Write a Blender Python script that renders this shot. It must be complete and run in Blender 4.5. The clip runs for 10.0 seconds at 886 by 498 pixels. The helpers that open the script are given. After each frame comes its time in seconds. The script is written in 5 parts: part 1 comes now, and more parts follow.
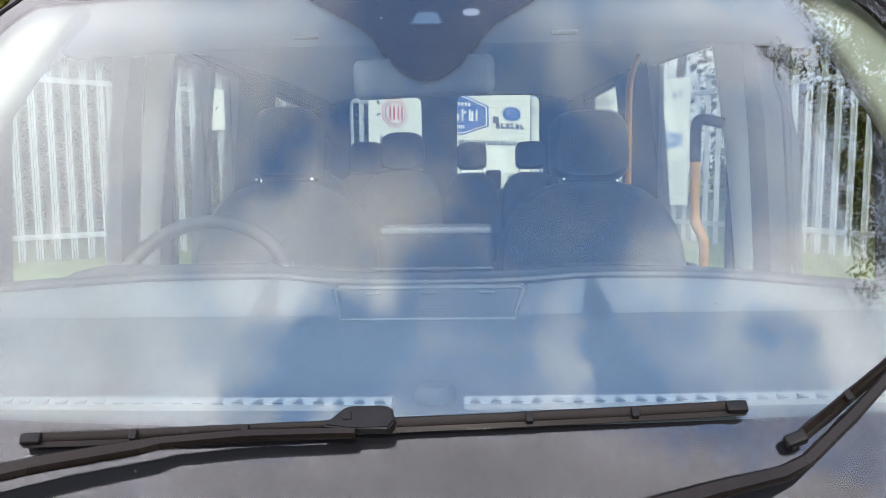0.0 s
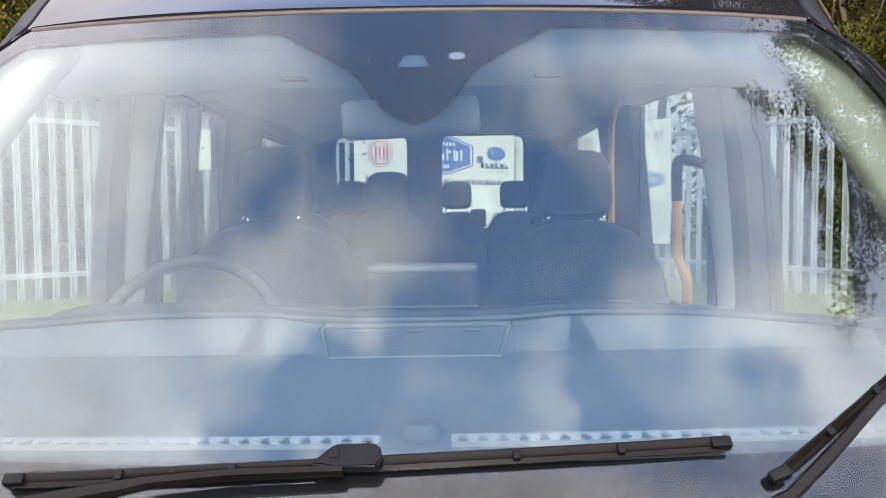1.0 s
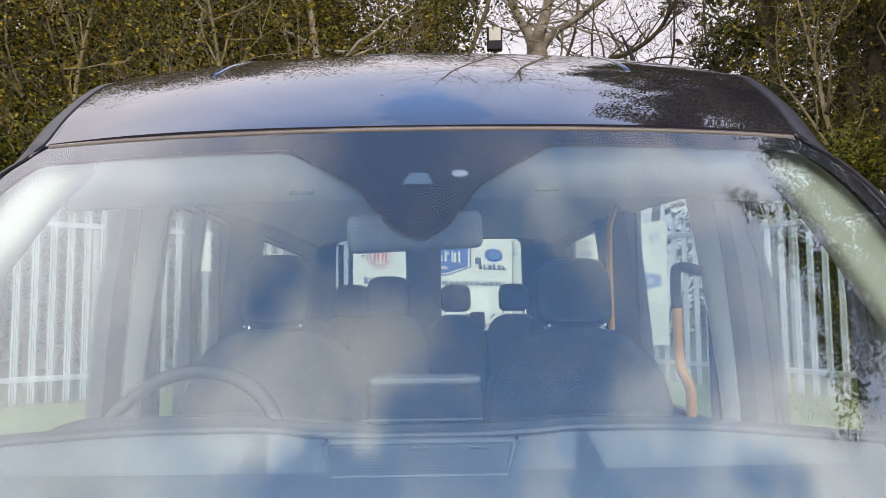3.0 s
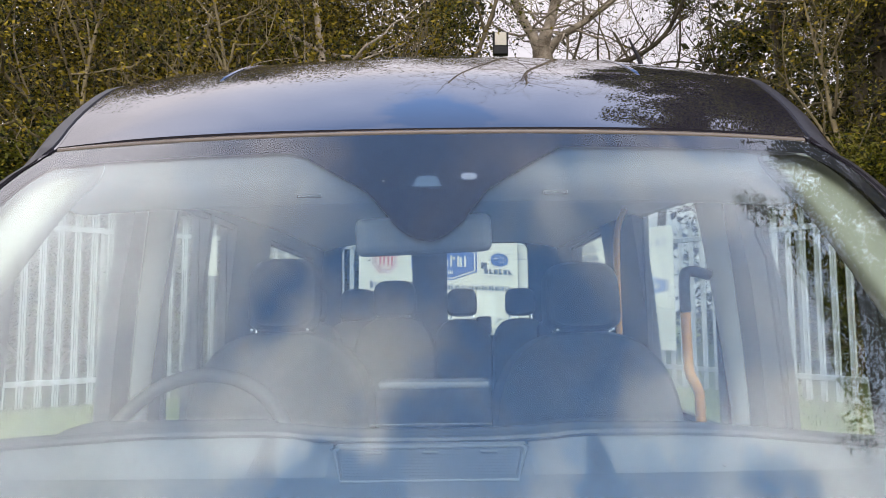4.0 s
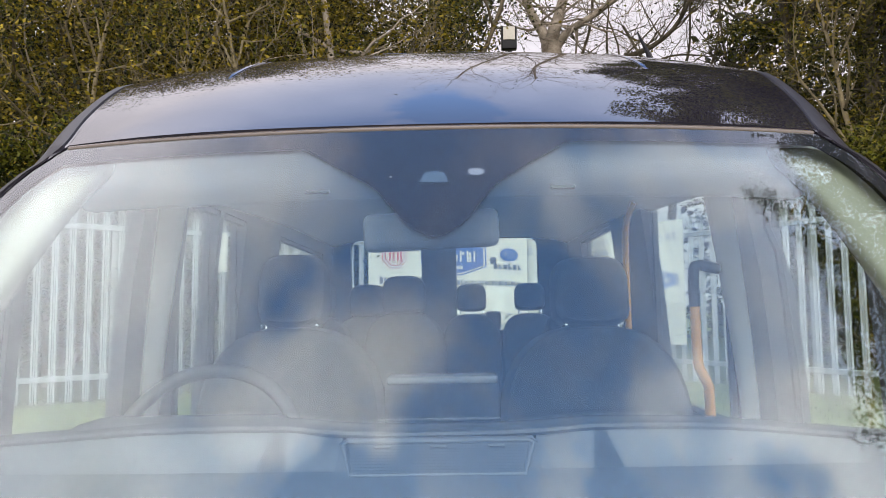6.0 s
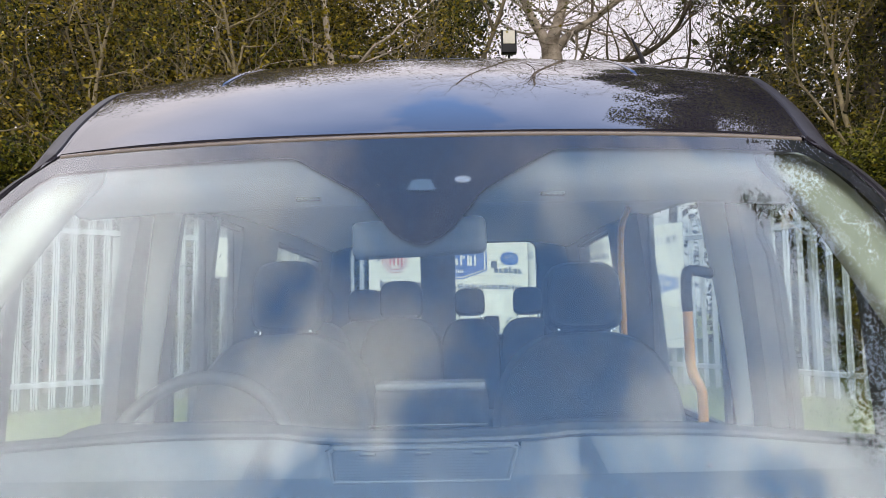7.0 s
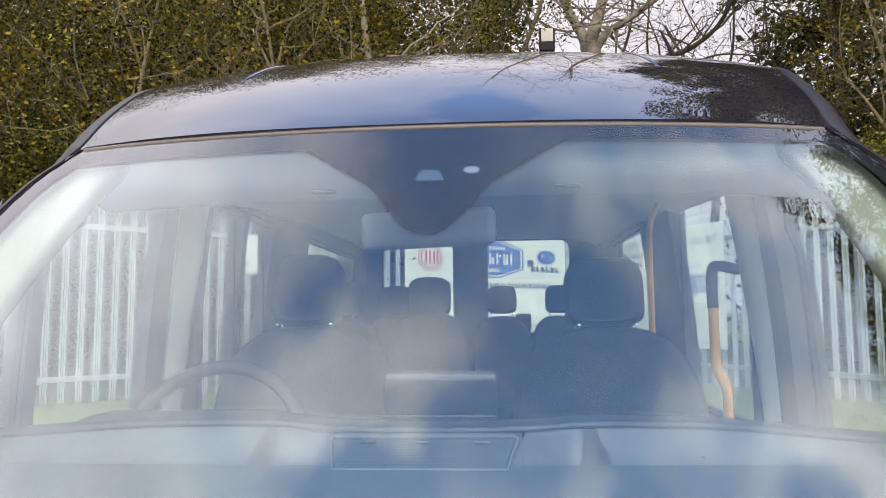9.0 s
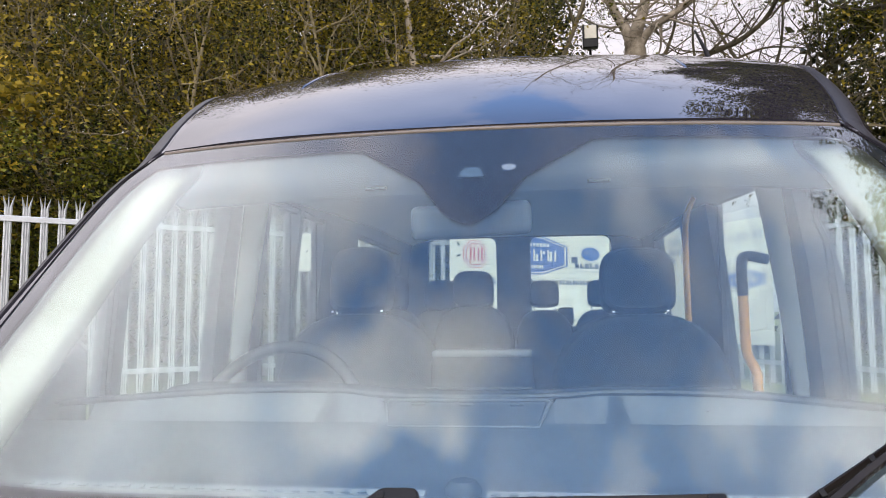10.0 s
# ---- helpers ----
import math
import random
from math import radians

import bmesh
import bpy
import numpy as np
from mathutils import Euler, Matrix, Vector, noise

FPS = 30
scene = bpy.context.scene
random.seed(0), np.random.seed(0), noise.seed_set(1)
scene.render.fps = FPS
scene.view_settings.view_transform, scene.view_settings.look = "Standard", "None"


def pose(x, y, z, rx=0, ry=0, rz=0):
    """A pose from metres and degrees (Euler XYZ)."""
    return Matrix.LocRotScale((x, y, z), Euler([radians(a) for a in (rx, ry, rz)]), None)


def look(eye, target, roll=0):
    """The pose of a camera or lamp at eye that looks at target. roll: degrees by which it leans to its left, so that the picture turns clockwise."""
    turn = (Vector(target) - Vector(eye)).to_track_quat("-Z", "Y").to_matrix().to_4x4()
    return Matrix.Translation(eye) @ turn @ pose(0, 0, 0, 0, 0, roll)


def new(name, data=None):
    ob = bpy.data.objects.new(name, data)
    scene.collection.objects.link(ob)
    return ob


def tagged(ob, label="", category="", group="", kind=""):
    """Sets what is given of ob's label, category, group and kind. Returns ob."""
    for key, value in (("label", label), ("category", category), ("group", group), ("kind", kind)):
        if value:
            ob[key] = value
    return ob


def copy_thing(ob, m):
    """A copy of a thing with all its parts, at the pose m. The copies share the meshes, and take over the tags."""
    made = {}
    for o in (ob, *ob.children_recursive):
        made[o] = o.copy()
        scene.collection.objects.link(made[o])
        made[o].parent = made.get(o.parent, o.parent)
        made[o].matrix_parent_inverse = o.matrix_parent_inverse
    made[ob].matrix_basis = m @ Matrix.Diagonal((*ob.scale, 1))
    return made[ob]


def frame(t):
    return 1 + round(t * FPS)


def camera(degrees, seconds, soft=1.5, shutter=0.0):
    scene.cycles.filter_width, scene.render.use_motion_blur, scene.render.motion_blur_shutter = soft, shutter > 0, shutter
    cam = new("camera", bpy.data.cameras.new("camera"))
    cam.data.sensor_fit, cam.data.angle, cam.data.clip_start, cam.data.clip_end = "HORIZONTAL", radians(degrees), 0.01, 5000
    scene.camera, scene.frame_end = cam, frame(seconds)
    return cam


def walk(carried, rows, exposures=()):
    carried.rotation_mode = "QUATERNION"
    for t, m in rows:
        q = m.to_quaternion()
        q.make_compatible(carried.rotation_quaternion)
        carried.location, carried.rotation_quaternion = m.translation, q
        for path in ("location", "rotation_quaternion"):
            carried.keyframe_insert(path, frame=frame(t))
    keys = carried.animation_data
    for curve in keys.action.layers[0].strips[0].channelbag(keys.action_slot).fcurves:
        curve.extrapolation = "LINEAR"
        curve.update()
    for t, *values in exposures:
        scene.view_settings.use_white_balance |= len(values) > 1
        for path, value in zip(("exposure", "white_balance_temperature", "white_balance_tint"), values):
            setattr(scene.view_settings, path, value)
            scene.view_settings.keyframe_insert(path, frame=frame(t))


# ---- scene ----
cam = camera(62.1, 10.0, soft=0.8)
PATH = [
    (0, (0.034, 0.039, 1.612), (-0.005, 2.028, 1.404), -0.3),
    (0.5, (0.034, 0.031, 1.61), (0.015, 2.025, 1.447), -0.4),
    (1, (0.032, 0.028, 1.612), (0.034, 2.025, 1.509), -0.3),
    (1.5, (0.031, 0.018, 1.618), (0.048, 2.018, 1.598), -0.3),
    (2, (0.022, 0.017, 1.628), (0.043, 2.016, 1.7), -0.4),
    (2.5, (0.024, 0.014, 1.633), (0.041, 2.009, 1.77), -0.4),
    (4, (0.016, 0.022, 1.631), (0.012, 2.014, 1.811), -0.3),
    (4.5, (0.019, 0.023, 1.63), (0.008, 2.016, 1.8), -0.3),
    (5, (0.017, 0.021, 1.63), (0.0, 2.014, 1.796), -0.3),
    (5.5, (0.017, 0.021, 1.629), (-0.009, 2.014, 1.794), -0.4),
    (7, (0.044, 0.01, 1.636), (0.008, 2.002, 1.813), -0.7),
    (7.5, (0.063, 0.011, 1.632), (0.02, 2.002, 1.811), -0.8),
    (8, (0.069, 0.013, 1.63), (0.009, 2.004, 1.809), -0.6),
    (8.5, (0.085, 0.018, 1.629), (-0.01, 2.008, 1.806), -0.4),
    (9, (0.096, 0.016, 1.621), (-0.048, 2.003, 1.798), -0.2),
    (9.5, (0.113, -0.026, 1.611), (-0.092, 1.956, 1.789), -0.2),
    (10, (0.114, -0.127, 1.591), (-0.151, 1.848, 1.764), -0.2),
]
walk(cam, [(t, look(eye, target, roll)) for t, eye, target, roll in PATH], [(0, 0.28), (1.4, 0.28), (2.4, 0.10), (8, 0.10), (10, 0.18)])

# ---- world and sun ----
SUN_AZ, SUN_EL = radians(178), radians(40)          # clockwise from +y; behind the camera
SUN_DIR = Vector((math.sin(SUN_AZ) * math.cos(SUN_EL), math.cos(SUN_AZ) * math.cos(SUN_EL), math.sin(SUN_EL)))


def build_world():
    w = bpy.data.worlds.new("sky")
    scene.world = w
    w.use_nodes = True
    nt = w.node_tree
    nt.nodes.clear()
    N, L = nt.nodes.new, nt.links.new
    out, bg = N("ShaderNodeOutputWorld"), N("ShaderNodeBackground")
    sky = N("ShaderNodeTexSky")
    sky.sky_type, sky.sun_disc, sky.sun_elevation, sky.sun_rotation = "NISHITA", False, SUN_EL, SUN_AZ
    sky_gain = N("ShaderNodeVectorMath")
    sky_gain.operation = "MULTIPLY"
    sky_gain.inputs[1].default_value = SKY_GAIN
    L(sky.outputs["Color"], sky_gain.inputs[0])
    tc = N("ShaderNodeTexCoord")
    sep = N("ShaderNodeSeparateXYZ")
    L(tc.outputs["Generated"], sep.inputs[0])

    def math_node(op, a, b=None, clamp=False):
        m = N("ShaderNodeMath")
        m.operation, m.use_clamp = op, clamp
        for k, v in enumerate((a, b)):
            if v is None:
                continue
            if isinstance(v, (int, float)):
                m.inputs[k].default_value = v
            else:
                L(v, m.inputs[k])
        return m.outputs[0]

    up = math_node("MAXIMUM", sep.outputs["Z"], 0.0)
    lift = math_node("ADD", up, 0.22)
    px, py = math_node("DIVIDE", sep.outputs["X"], lift), math_node("DIVIDE", sep.outputs["Y"], lift)
    com = N("ShaderNodeCombineXYZ")
    L(px, com.inputs[0]), L(py, com.inputs[1])
    com.inputs[2].default_value = CLOUD_SEED
    big = N("ShaderNodeTexNoise")
    big.inputs["Scale"].default_value, big.inputs["Detail"].default_value = CLOUD_SCALE, 5.0
    big.inputs["Roughness"].default_value, big.inputs["Distortion"].default_value = 0.55, 0.8
    L(com.outputs[0], big.inputs["Vector"])
    # cloud banks and clear gaps, each a soft ragged patch of the sky dome
    warp = N("ShaderNodeTexNoise")
    warp.inputs["Scale"].default_value, warp.inputs["Detail"].default_value = 6.5, 7.0
    warp.inputs["Roughness"].default_value = 0.62
    L(com.outputs[0], warp.inputs["Vector"])
    offset, warped = N("ShaderNodeVectorMath"), N("ShaderNodeVectorMath")
    offset.operation, warped.operation = "MULTIPLY_ADD", "ADD"
    offset.inputs[1].default_value, offset.inputs[2].default_value = (0.22, 0.22, 0.0), (-0.11, -0.11, 0.0)
    L(warp.outputs["Color"], offset.inputs[0])
    L(com.outputs[0], warped.inputs[0]), L(offset.outputs[0], warped.inputs[1])

    def patch(cx, cy, rx, ry, turn, amount, soft=0.75):
        move, spin, size, far = (N("ShaderNodeVectorMath") for _ in range(4))
        move.operation, size.operation, far.operation = "SUBTRACT", "MULTIPLY", "LENGTH"
        move.inputs[1].default_value = (cx, cy, CLOUD_SEED)
        size.inputs[1].default_value = (1 / rx, 1 / ry, 0.0)
        spin = N("ShaderNodeVectorRotate")
        spin.rotation_type = "Z_AXIS"
        spin.inputs["Angle"].default_value = radians(-turn)
        L(warped.outputs[0], move.inputs[0]), L(move.outputs[0], spin.inputs["Vector"])
        L(spin.outputs[0], size.inputs[0]), L(size.outputs[0], far.inputs[0])
        edge = N("ShaderNodeMapRange")
        edge.interpolation_type = "SMOOTHSTEP"
        edge.inputs["From Min"].default_value, edge.inputs["From Max"].default_value = 1 + soft / 2, 1 - soft / 2
        edge.inputs["To Max"].default_value = amount
        L(far.outputs["Value"], edge.inputs["Value"])
        return edge.outputs[0]

    clouds = clear = None
    for spec in CLOUD_PATCHES:
        one = patch(*spec)
        clouds = one if clouds is None else math_node("MAXIMUM", clouds, one)
    for spec in CLEAR_PATCHES:
        one = patch(*spec)
        clear = one if clear is None else math_node("MAXIMUM", clear, one)
    ahead = math_node("MULTIPLY", math_node("SUBTRACT", py, 0.42), 3.5, clamp=True)
    wisp = N("ShaderNodeTexNoise")
    wisp.inputs["Scale"].default_value, wisp.inputs["Detail"].default_value = 7.5, 8.0
    wisp.inputs["Roughness"].default_value, wisp.inputs["Distortion"].default_value = 0.58, 0.9
    L(com.outputs[0], wisp.inputs["Vector"])
    ragged = math_node("ADD", math_node("MULTIPLY", math_node("SUBTRACT", big.outputs["Fac"], 0.5), 0.35), math_node("MULTIPLY", math_node("SUBTRACT", wisp.outputs["Fac"], 0.5), 0.95))
    veil = math_node("SUBTRACT", math_node("ADD", math_node("ADD", clouds, ragged), 0.06), clear, clamp=True)
    # the overcast closes towards the horizon
    low = math_node("SUBTRACT", 1.0, math_node("MULTIPLY", math_node("SUBTRACT", up, 0.62), 4.5, clamp=True), clamp=True)
    cover = math_node("SUBTRACT", math_node("MAXIMUM", veil, low), patch(*BLUE_GAP), clamp=True)
    # clouds are brighter round the hidden sun and darker in their thick parts
    dot = N("ShaderNodeVectorMath")
    dot.operation = "DOT_PRODUCT"
    dot.inputs[1].default_value = SUN_DIR
    L(tc.outputs["Generated"], dot.inputs[0])
    near = math_node("MULTIPLY_ADD", dot.outputs["Value"], 0.5)
    near.node.inputs[2].default_value = 0.5
    glow = math_node("POWER", near, 2.2)
    fine = N("ShaderNodeTexNoise")
    fine.inputs["Scale"].default_value, fine.inputs["Detail"].default_value = CLOUD_SCALE * 1.9, 7.0
    fine.inputs["Distortion"].default_value = 0.6
    L(com.outputs[0], fine.inputs["Vector"])
    shade = math_node("ADD", math_node("MULTIPLY", math_node("MULTIPLY", fine.outputs["Fac"], 1.1), math_node("SUBTRACT", 1.0, math_node("MULTIPLY", ahead, 0.7))), math_node("ADD", math_node("MULTIPLY", ahead, -0.02), 0.45))
    # thinner, lighter cloud half-way down the sky than overhead
    thin = math_node("MULTIPLY", math_node("MINIMUM", math_node("MULTIPLY", math_node("SUBTRACT", 1.0, up), 9.5), 1.0), math_node("MULTIPLY", math_node("SUBTRACT", up, 0.44), 5.0, clamp=True))
    bright = math_node("MULTIPLY", math_node("ADD", math_node("ADD", math_node("MULTIPLY", glow, CLOUD_SUN), CLOUD_BASE), thin), shade)
    # the heavy cloud behind shows its dark underside
    bright = math_node("MULTIPLY", bright, math_node("SUBTRACT", 1.0, patch(*DARK_CLOUD)))
    cloud = N("ShaderNodeVectorMath")
    cloud.operation = "SCALE"
    cloud.inputs[0].default_value = CLOUD_TINT
    L(bright, cloud.inputs["Scale"])
    mix = N("ShaderNodeMix")
    mix.data_type = "RGBA"
    L(cover, mix.inputs["Factor"]), L(sky_gain.outputs[0], mix.inputs[6]), L(cloud.outputs[0], mix.inputs[7])
    L(mix.outputs[2], bg.inputs["Color"])
    bg.inputs["Strength"].default_value = 1.0
    L(bg.outputs[0], out.inputs["Surface"])


SKY_GAIN, CLOUD_SEED, CLOUD_SCALE, CLOUD_TINT = (0.68, 0.77, 0.88), 3.7, 2.3, (1.0, 0.945, 1.02)
# centre across and along, half widths, turn in degrees, strength, softness
CLOUD_PATCHES = [(-0.80, 0.10, 0.46, 0.9, 0, 0.95), (-0.22, -0.035, 0.19, 0.085, 15, 0.8, 0.9), (-0.42, -0.25, 0.10, 0.12, -30, 0.9), (-0.19, 0.06, 0.055, 0.075, 10, 0.42, 1.1), (0.33, -0.05, 0.06, 0.05, 30, 0.5, 1.0), (-0.30, 0.18, 0.13, 0.10, -30, 0.6, 1.0),
                 (0.19, 0.16, 0.05, 0.10, 35, 0.35, 1.0), (0.85, 0.10, 0.50, 0.9, 0, 0.40, 0.6), (0.42, 0.26, 0.20, 0.06, 10, 0.6, 0.9), (0.16, -0.17, 0.05, 0.06, 20, 0.35), (0.64, -0.05, 0.20, 0.12, 0, 0.9, 0.9), (0.0, -0.62, 1.9, 0.38, 0, 1.1, 0.28)]
CLEAR_PATCHES = [(-0.25, 0.07, 0.045, 0.08, -35, 0.25, 1.0), (-0.20, -0.20, 0.12, 0.05, 30, 0.5, 0.9), (0.26, -0.17, 0.06, 0.03, -30, 0.6, 0.9), (0.50, -0.11, 0.05, 0.03, 0, 0.4, 0.9)]
DARK_CLOUD = (0.0, -0.66, 1.9, 0.40, 0, 0.40, 0.3)
BLUE_GAP = (-0.02, 0.56, 0.06, 0.12, 0, 0.42, 1.3)
CLOUD_BASE, CLOUD_SUN = 1.25, 3.55
build_world()
sun = new("sun", bpy.data.lights.new("sun", "SUN"))
sun.data.energy, sun.data.angle, sun.data.color = 1.4, radians(8), (1.0, 0.93, 0.82)
sun.matrix_world = look(SUN_DIR * 60, (0, 0, 0))
scene.view_settings.exposure = 0.0


# ---- materials ----
def mat(name, color, rough=0.5, metal=0.0, var=0.15, scale=8.0, bump=0.0, bump_scale=60.0, coat=0.0, spec=0.5, color2=None, rvar=0.0, per_object=0.0, per_island=0.0, trans=0.0, dark=0.5):
    """A surface with variation at two scales, fine relief and uneven gloss."""
    m = bpy.data.materials.new(name)
    m.use_nodes = True
    nt = m.node_tree
    N, L = nt.nodes.new, nt.links.new
    b = nt.nodes["Principled BSDF"]
    b.inputs["Roughness"].default_value, b.inputs["Metallic"].default_value = rough, metal
    b.inputs["Coat Weight"].default_value, b.inputs["Coat Roughness"].default_value = coat, 0.02
    b.inputs["Specular IOR Level"].default_value = spec
    tc = N("ShaderNodeTexCoord")
    n1, n2 = N("ShaderNodeTexNoise"), N("ShaderNodeTexNoise")
    for n, s in ((n1, scale), (n2, scale * 9)):
        n.inputs["Scale"].default_value, n.inputs["Detail"].default_value = s, 5
        L(tc.outputs["Object"], n.inputs["Vector"])
    add = N("ShaderNodeMath")
    add.operation = "MULTIPLY_ADD"
    L(n2.outputs["Fac"], add.inputs[0])
    add.inputs[1].default_value = 0.5
    L(n1.outputs["Fac"], add.inputs[2])
    last = add.outputs[0]
    for amount, node_name, socket in ((per_object, "ShaderNodeObjectInfo", "Random"), (per_island, "ShaderNodeNewGeometry", "Random Per Island")):
        if amount:
            info, a2 = N(node_name), N("ShaderNodeMath")
            a2.operation = "MULTIPLY_ADD"
            L(info.outputs[socket], a2.inputs[0])
            a2.inputs[1].default_value = amount
            L(last, a2.inputs[2])
            last = a2.outputs[0]
    extra = per_object + per_island
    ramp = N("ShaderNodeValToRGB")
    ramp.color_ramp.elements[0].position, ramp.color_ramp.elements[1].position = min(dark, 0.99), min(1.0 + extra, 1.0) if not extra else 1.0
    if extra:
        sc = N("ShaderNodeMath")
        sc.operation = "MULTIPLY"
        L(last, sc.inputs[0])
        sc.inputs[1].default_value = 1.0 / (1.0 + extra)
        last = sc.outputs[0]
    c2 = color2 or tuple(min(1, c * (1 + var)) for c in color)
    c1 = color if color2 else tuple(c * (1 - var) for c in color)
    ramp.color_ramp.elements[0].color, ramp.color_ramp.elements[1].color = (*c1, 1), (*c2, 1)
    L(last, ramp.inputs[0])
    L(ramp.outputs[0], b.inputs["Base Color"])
    if rvar:
        rr = N("ShaderNodeMath")
        rr.operation = "MULTIPLY_ADD"
        L(n1.outputs["Fac"], rr.inputs[0])
        rr.inputs[1].default_value, rr.inputs[2].default_value = rvar, rough - rvar / 2
        L(rr.outputs[0], b.inputs["Roughness"])
    if bump:
        n3, bp = N("ShaderNodeTexNoise"), N("ShaderNodeBump")
        n3.inputs["Scale"].default_value, n3.inputs["Detail"].default_value = bump_scale, 4
        L(tc.outputs["Object"], n3.inputs["Vector"])
        bp.inputs["Strength"].default_value, bp.inputs["Distance"].default_value = bump, 0.01
        L(n3.outputs["Fac"], bp.inputs["Height"])
        L(bp.outputs[0], b.inputs["Normal"])
    if trans:
        tr, mx = N("ShaderNodeBsdfTranslucent"), N("ShaderNodeMixShader")
        L(ramp.outputs[0], tr.inputs["Color"])
        mx.inputs[0].default_value = trans
        L(b.outputs[0], mx.inputs[1]), L(tr.outputs[0], mx.inputs[2])
        L(mx.outputs[0], nt.nodes["Material Output"].inputs["Surface"])
    return m


def glass_mat(name, tint, f0, gloss=True):
    """Thin tinted sheet: what is behind shows through, and the face mirrors by the Fresnel law."""
    m = bpy.data.materials.new(name)
    m.use_nodes = True
    nt = m.node_tree
    nt.nodes.clear()
    N, L = nt.nodes.new, nt.links.new
    out, tr = N("ShaderNodeOutputMaterial"), N("ShaderNodeBsdfTransparent")
    tr.inputs["Color"].default_value = (*tint, 1)
    if not gloss:
        L(tr.outputs[0], out.inputs["Surface"])
        return m
    gl, lw, mx = N("ShaderNodeBsdfGlossy"), N("ShaderNodeLayerWeight"), N("ShaderNodeMixShader")
    gl.inputs["Roughness"].default_value = 0.0
    lw.inputs["Blend"].default_value = 0.5
    p5, ma = N("ShaderNodeMath"), N("ShaderNodeMath")
    p5.operation, ma.operation = "POWER", "MULTIPLY_ADD"
    p5.inputs[1].default_value, ma.inputs[1].default_value, ma.inputs[2].default_value = 5.0, 1 - f0, f0
    L(lw.outputs["Facing"], p5.inputs[0]), L(p5.outputs[0], ma.inputs[0]), L(ma.outputs[0], mx.inputs[0])
    L(tr.outputs[0], mx.inputs[1]), L(gl.outputs[0], mx.inputs[2])
    L(mx.outputs[0], out.inputs["Surface"])
    return m


M_PAINT = mat("black_paint", (0.012, 0.011, 0.014), 0.4, 0.0, 0.2, 3.0, coat=1.0, spec=0.0)
M_PLASTIC = mat("black_plastic", (0.006, 0.006, 0.0063), 0.36, 0, 0.3, 20, 0.05, 700, rvar=0.15, spec=0.12)
M_SATIN = mat("satin_black_metal", (0.008, 0.0065, 0.0055), 0.26, 0, 0.3, 12, 0.03, 300, rvar=0.1, spec=0.11)
M_LEATHER = mat("leather", (0.010, 0.010, 0.011), 0.3, 0, 0.2, 30, 0.1, 500, spec=0.4)
M_STRIP = mat("satin_grey_strip", (0.017, 0.016, 0.018), 0.42, 0, 0.15, 14, 0.03, 300, spec=0.12)
M_MOULD = mat("moulding_rubber", (0.06, 0.045, 0.03), 0.22, 0, 0.2, 20, spec=0.7)
M_RUBBER = mat("rubber", (0.012, 0.012, 0.012), 0.7, 0, 0.3, 20)
M_FRIT = mat("frit", (0.006, 0.005, 0.007), 0.6, 0, 0.2, 10, spec=0.1)
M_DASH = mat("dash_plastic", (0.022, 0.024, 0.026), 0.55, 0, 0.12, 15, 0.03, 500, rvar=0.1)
# lighter dash copy: light on the trays painted in; plain pale plastic elsewhere
M_DASH_LIGHT = mat("dash_lit_pale_plastic", (0.070, 0.073, 0.076), 0.6, 0, 0.08, 15, 0.10, 500)
M_DASH_DARK = mat("dash_dark_plastic", (0.03, 0.03, 0.033), 0.5, 0, 0.2, 15, 0.10, 500)
M_TRIM = mat("light_trim", (0.225, 0.215, 0.16), 0.65, 0, 0.05, 10, 0.1, 400)
M_LINING = mat("roof_lining", (0.68, 0.70, 0.72), 0.95, 0, 0.06, 12, 0.2, 600)
M_CAB = mat("cab_lining", (0.86, 0.88, 0.89), 0.9, 0, 0.04, 12, 0.2, 600)
M_POST = mat("post_plastic", (0.70, 0.71, 0.68), 0.6, 0, 0.05, 10, 0.1, 400)
M_SLOT = mat("slot_plastic", (0.19, 0.195, 0.20), 0.5, 0, 0.08, 15)
# near-black copy of the dash plastic for shade in recess and holes
M_RECESS_SHADE = mat("dash_recess_shade", (0.012, 0.0125, 0.0135), 0.6, 0, 0.2, 15, 0.2, 500)
# paler dash copy: light on fillets, grille surround and cap put into the colour
M_LIT_FACES = mat("dash_lit_faces", (0.075, 0.078, 0.083), 0.5, 0, 0.08, 15, 0.2, 500)
M_HOUSE = mat("housing_plastic", (0.010, 0.0105, 0.012), 0.6, 0, 0.2, 15, spec=0.1)
M_GRILLE = mat("grille_plastic", (0.045, 0.047, 0.051), 0.5, 0, 0.1, 15)
M_TRIM_DARK = mat("dark_trim", (0.028, 0.028, 0.032), 0.7, 0, 0.15, 10, 0.1, 300)
M_FABRIC = mat("seat_fabric", (0.016, 0.017, 0.020), 0.95, 0, 0.35, 30, 0.12, 300)
M_CHROME = mat("chrome", (0.75, 0.75, 0.76), 0.12, 1.0, 0.03, 10)
M_YELLOW = mat("yellow_powder_coat", (0.72, 0.33, 0.05), 0.4, 0, 0.08, 14, 0.04, 200)
M_FLOOR = mat("vinyl_floor", (0.05, 0.05, 0.055), 0.6, 0, 0.3, 30)
M_GALV = mat("galvanised_steel", (0.34, 0.35, 0.345), 0.45, 0.35, 0.18, 9, 0.08, 60, rvar=0.2, per_object=0.3)
M_BOARD = mat("white_board", (0.62, 0.605, 0.52), 0.45, 0, 0.03, 2.5)
M_BLUE = mat("blue_print", (0.03, 0.09, 0.30), 0.45, 0, 0.05, 8)
M_RED = mat("red_print", (0.45, 0.03, 0.04), 0.45, 0, 0.05, 8)
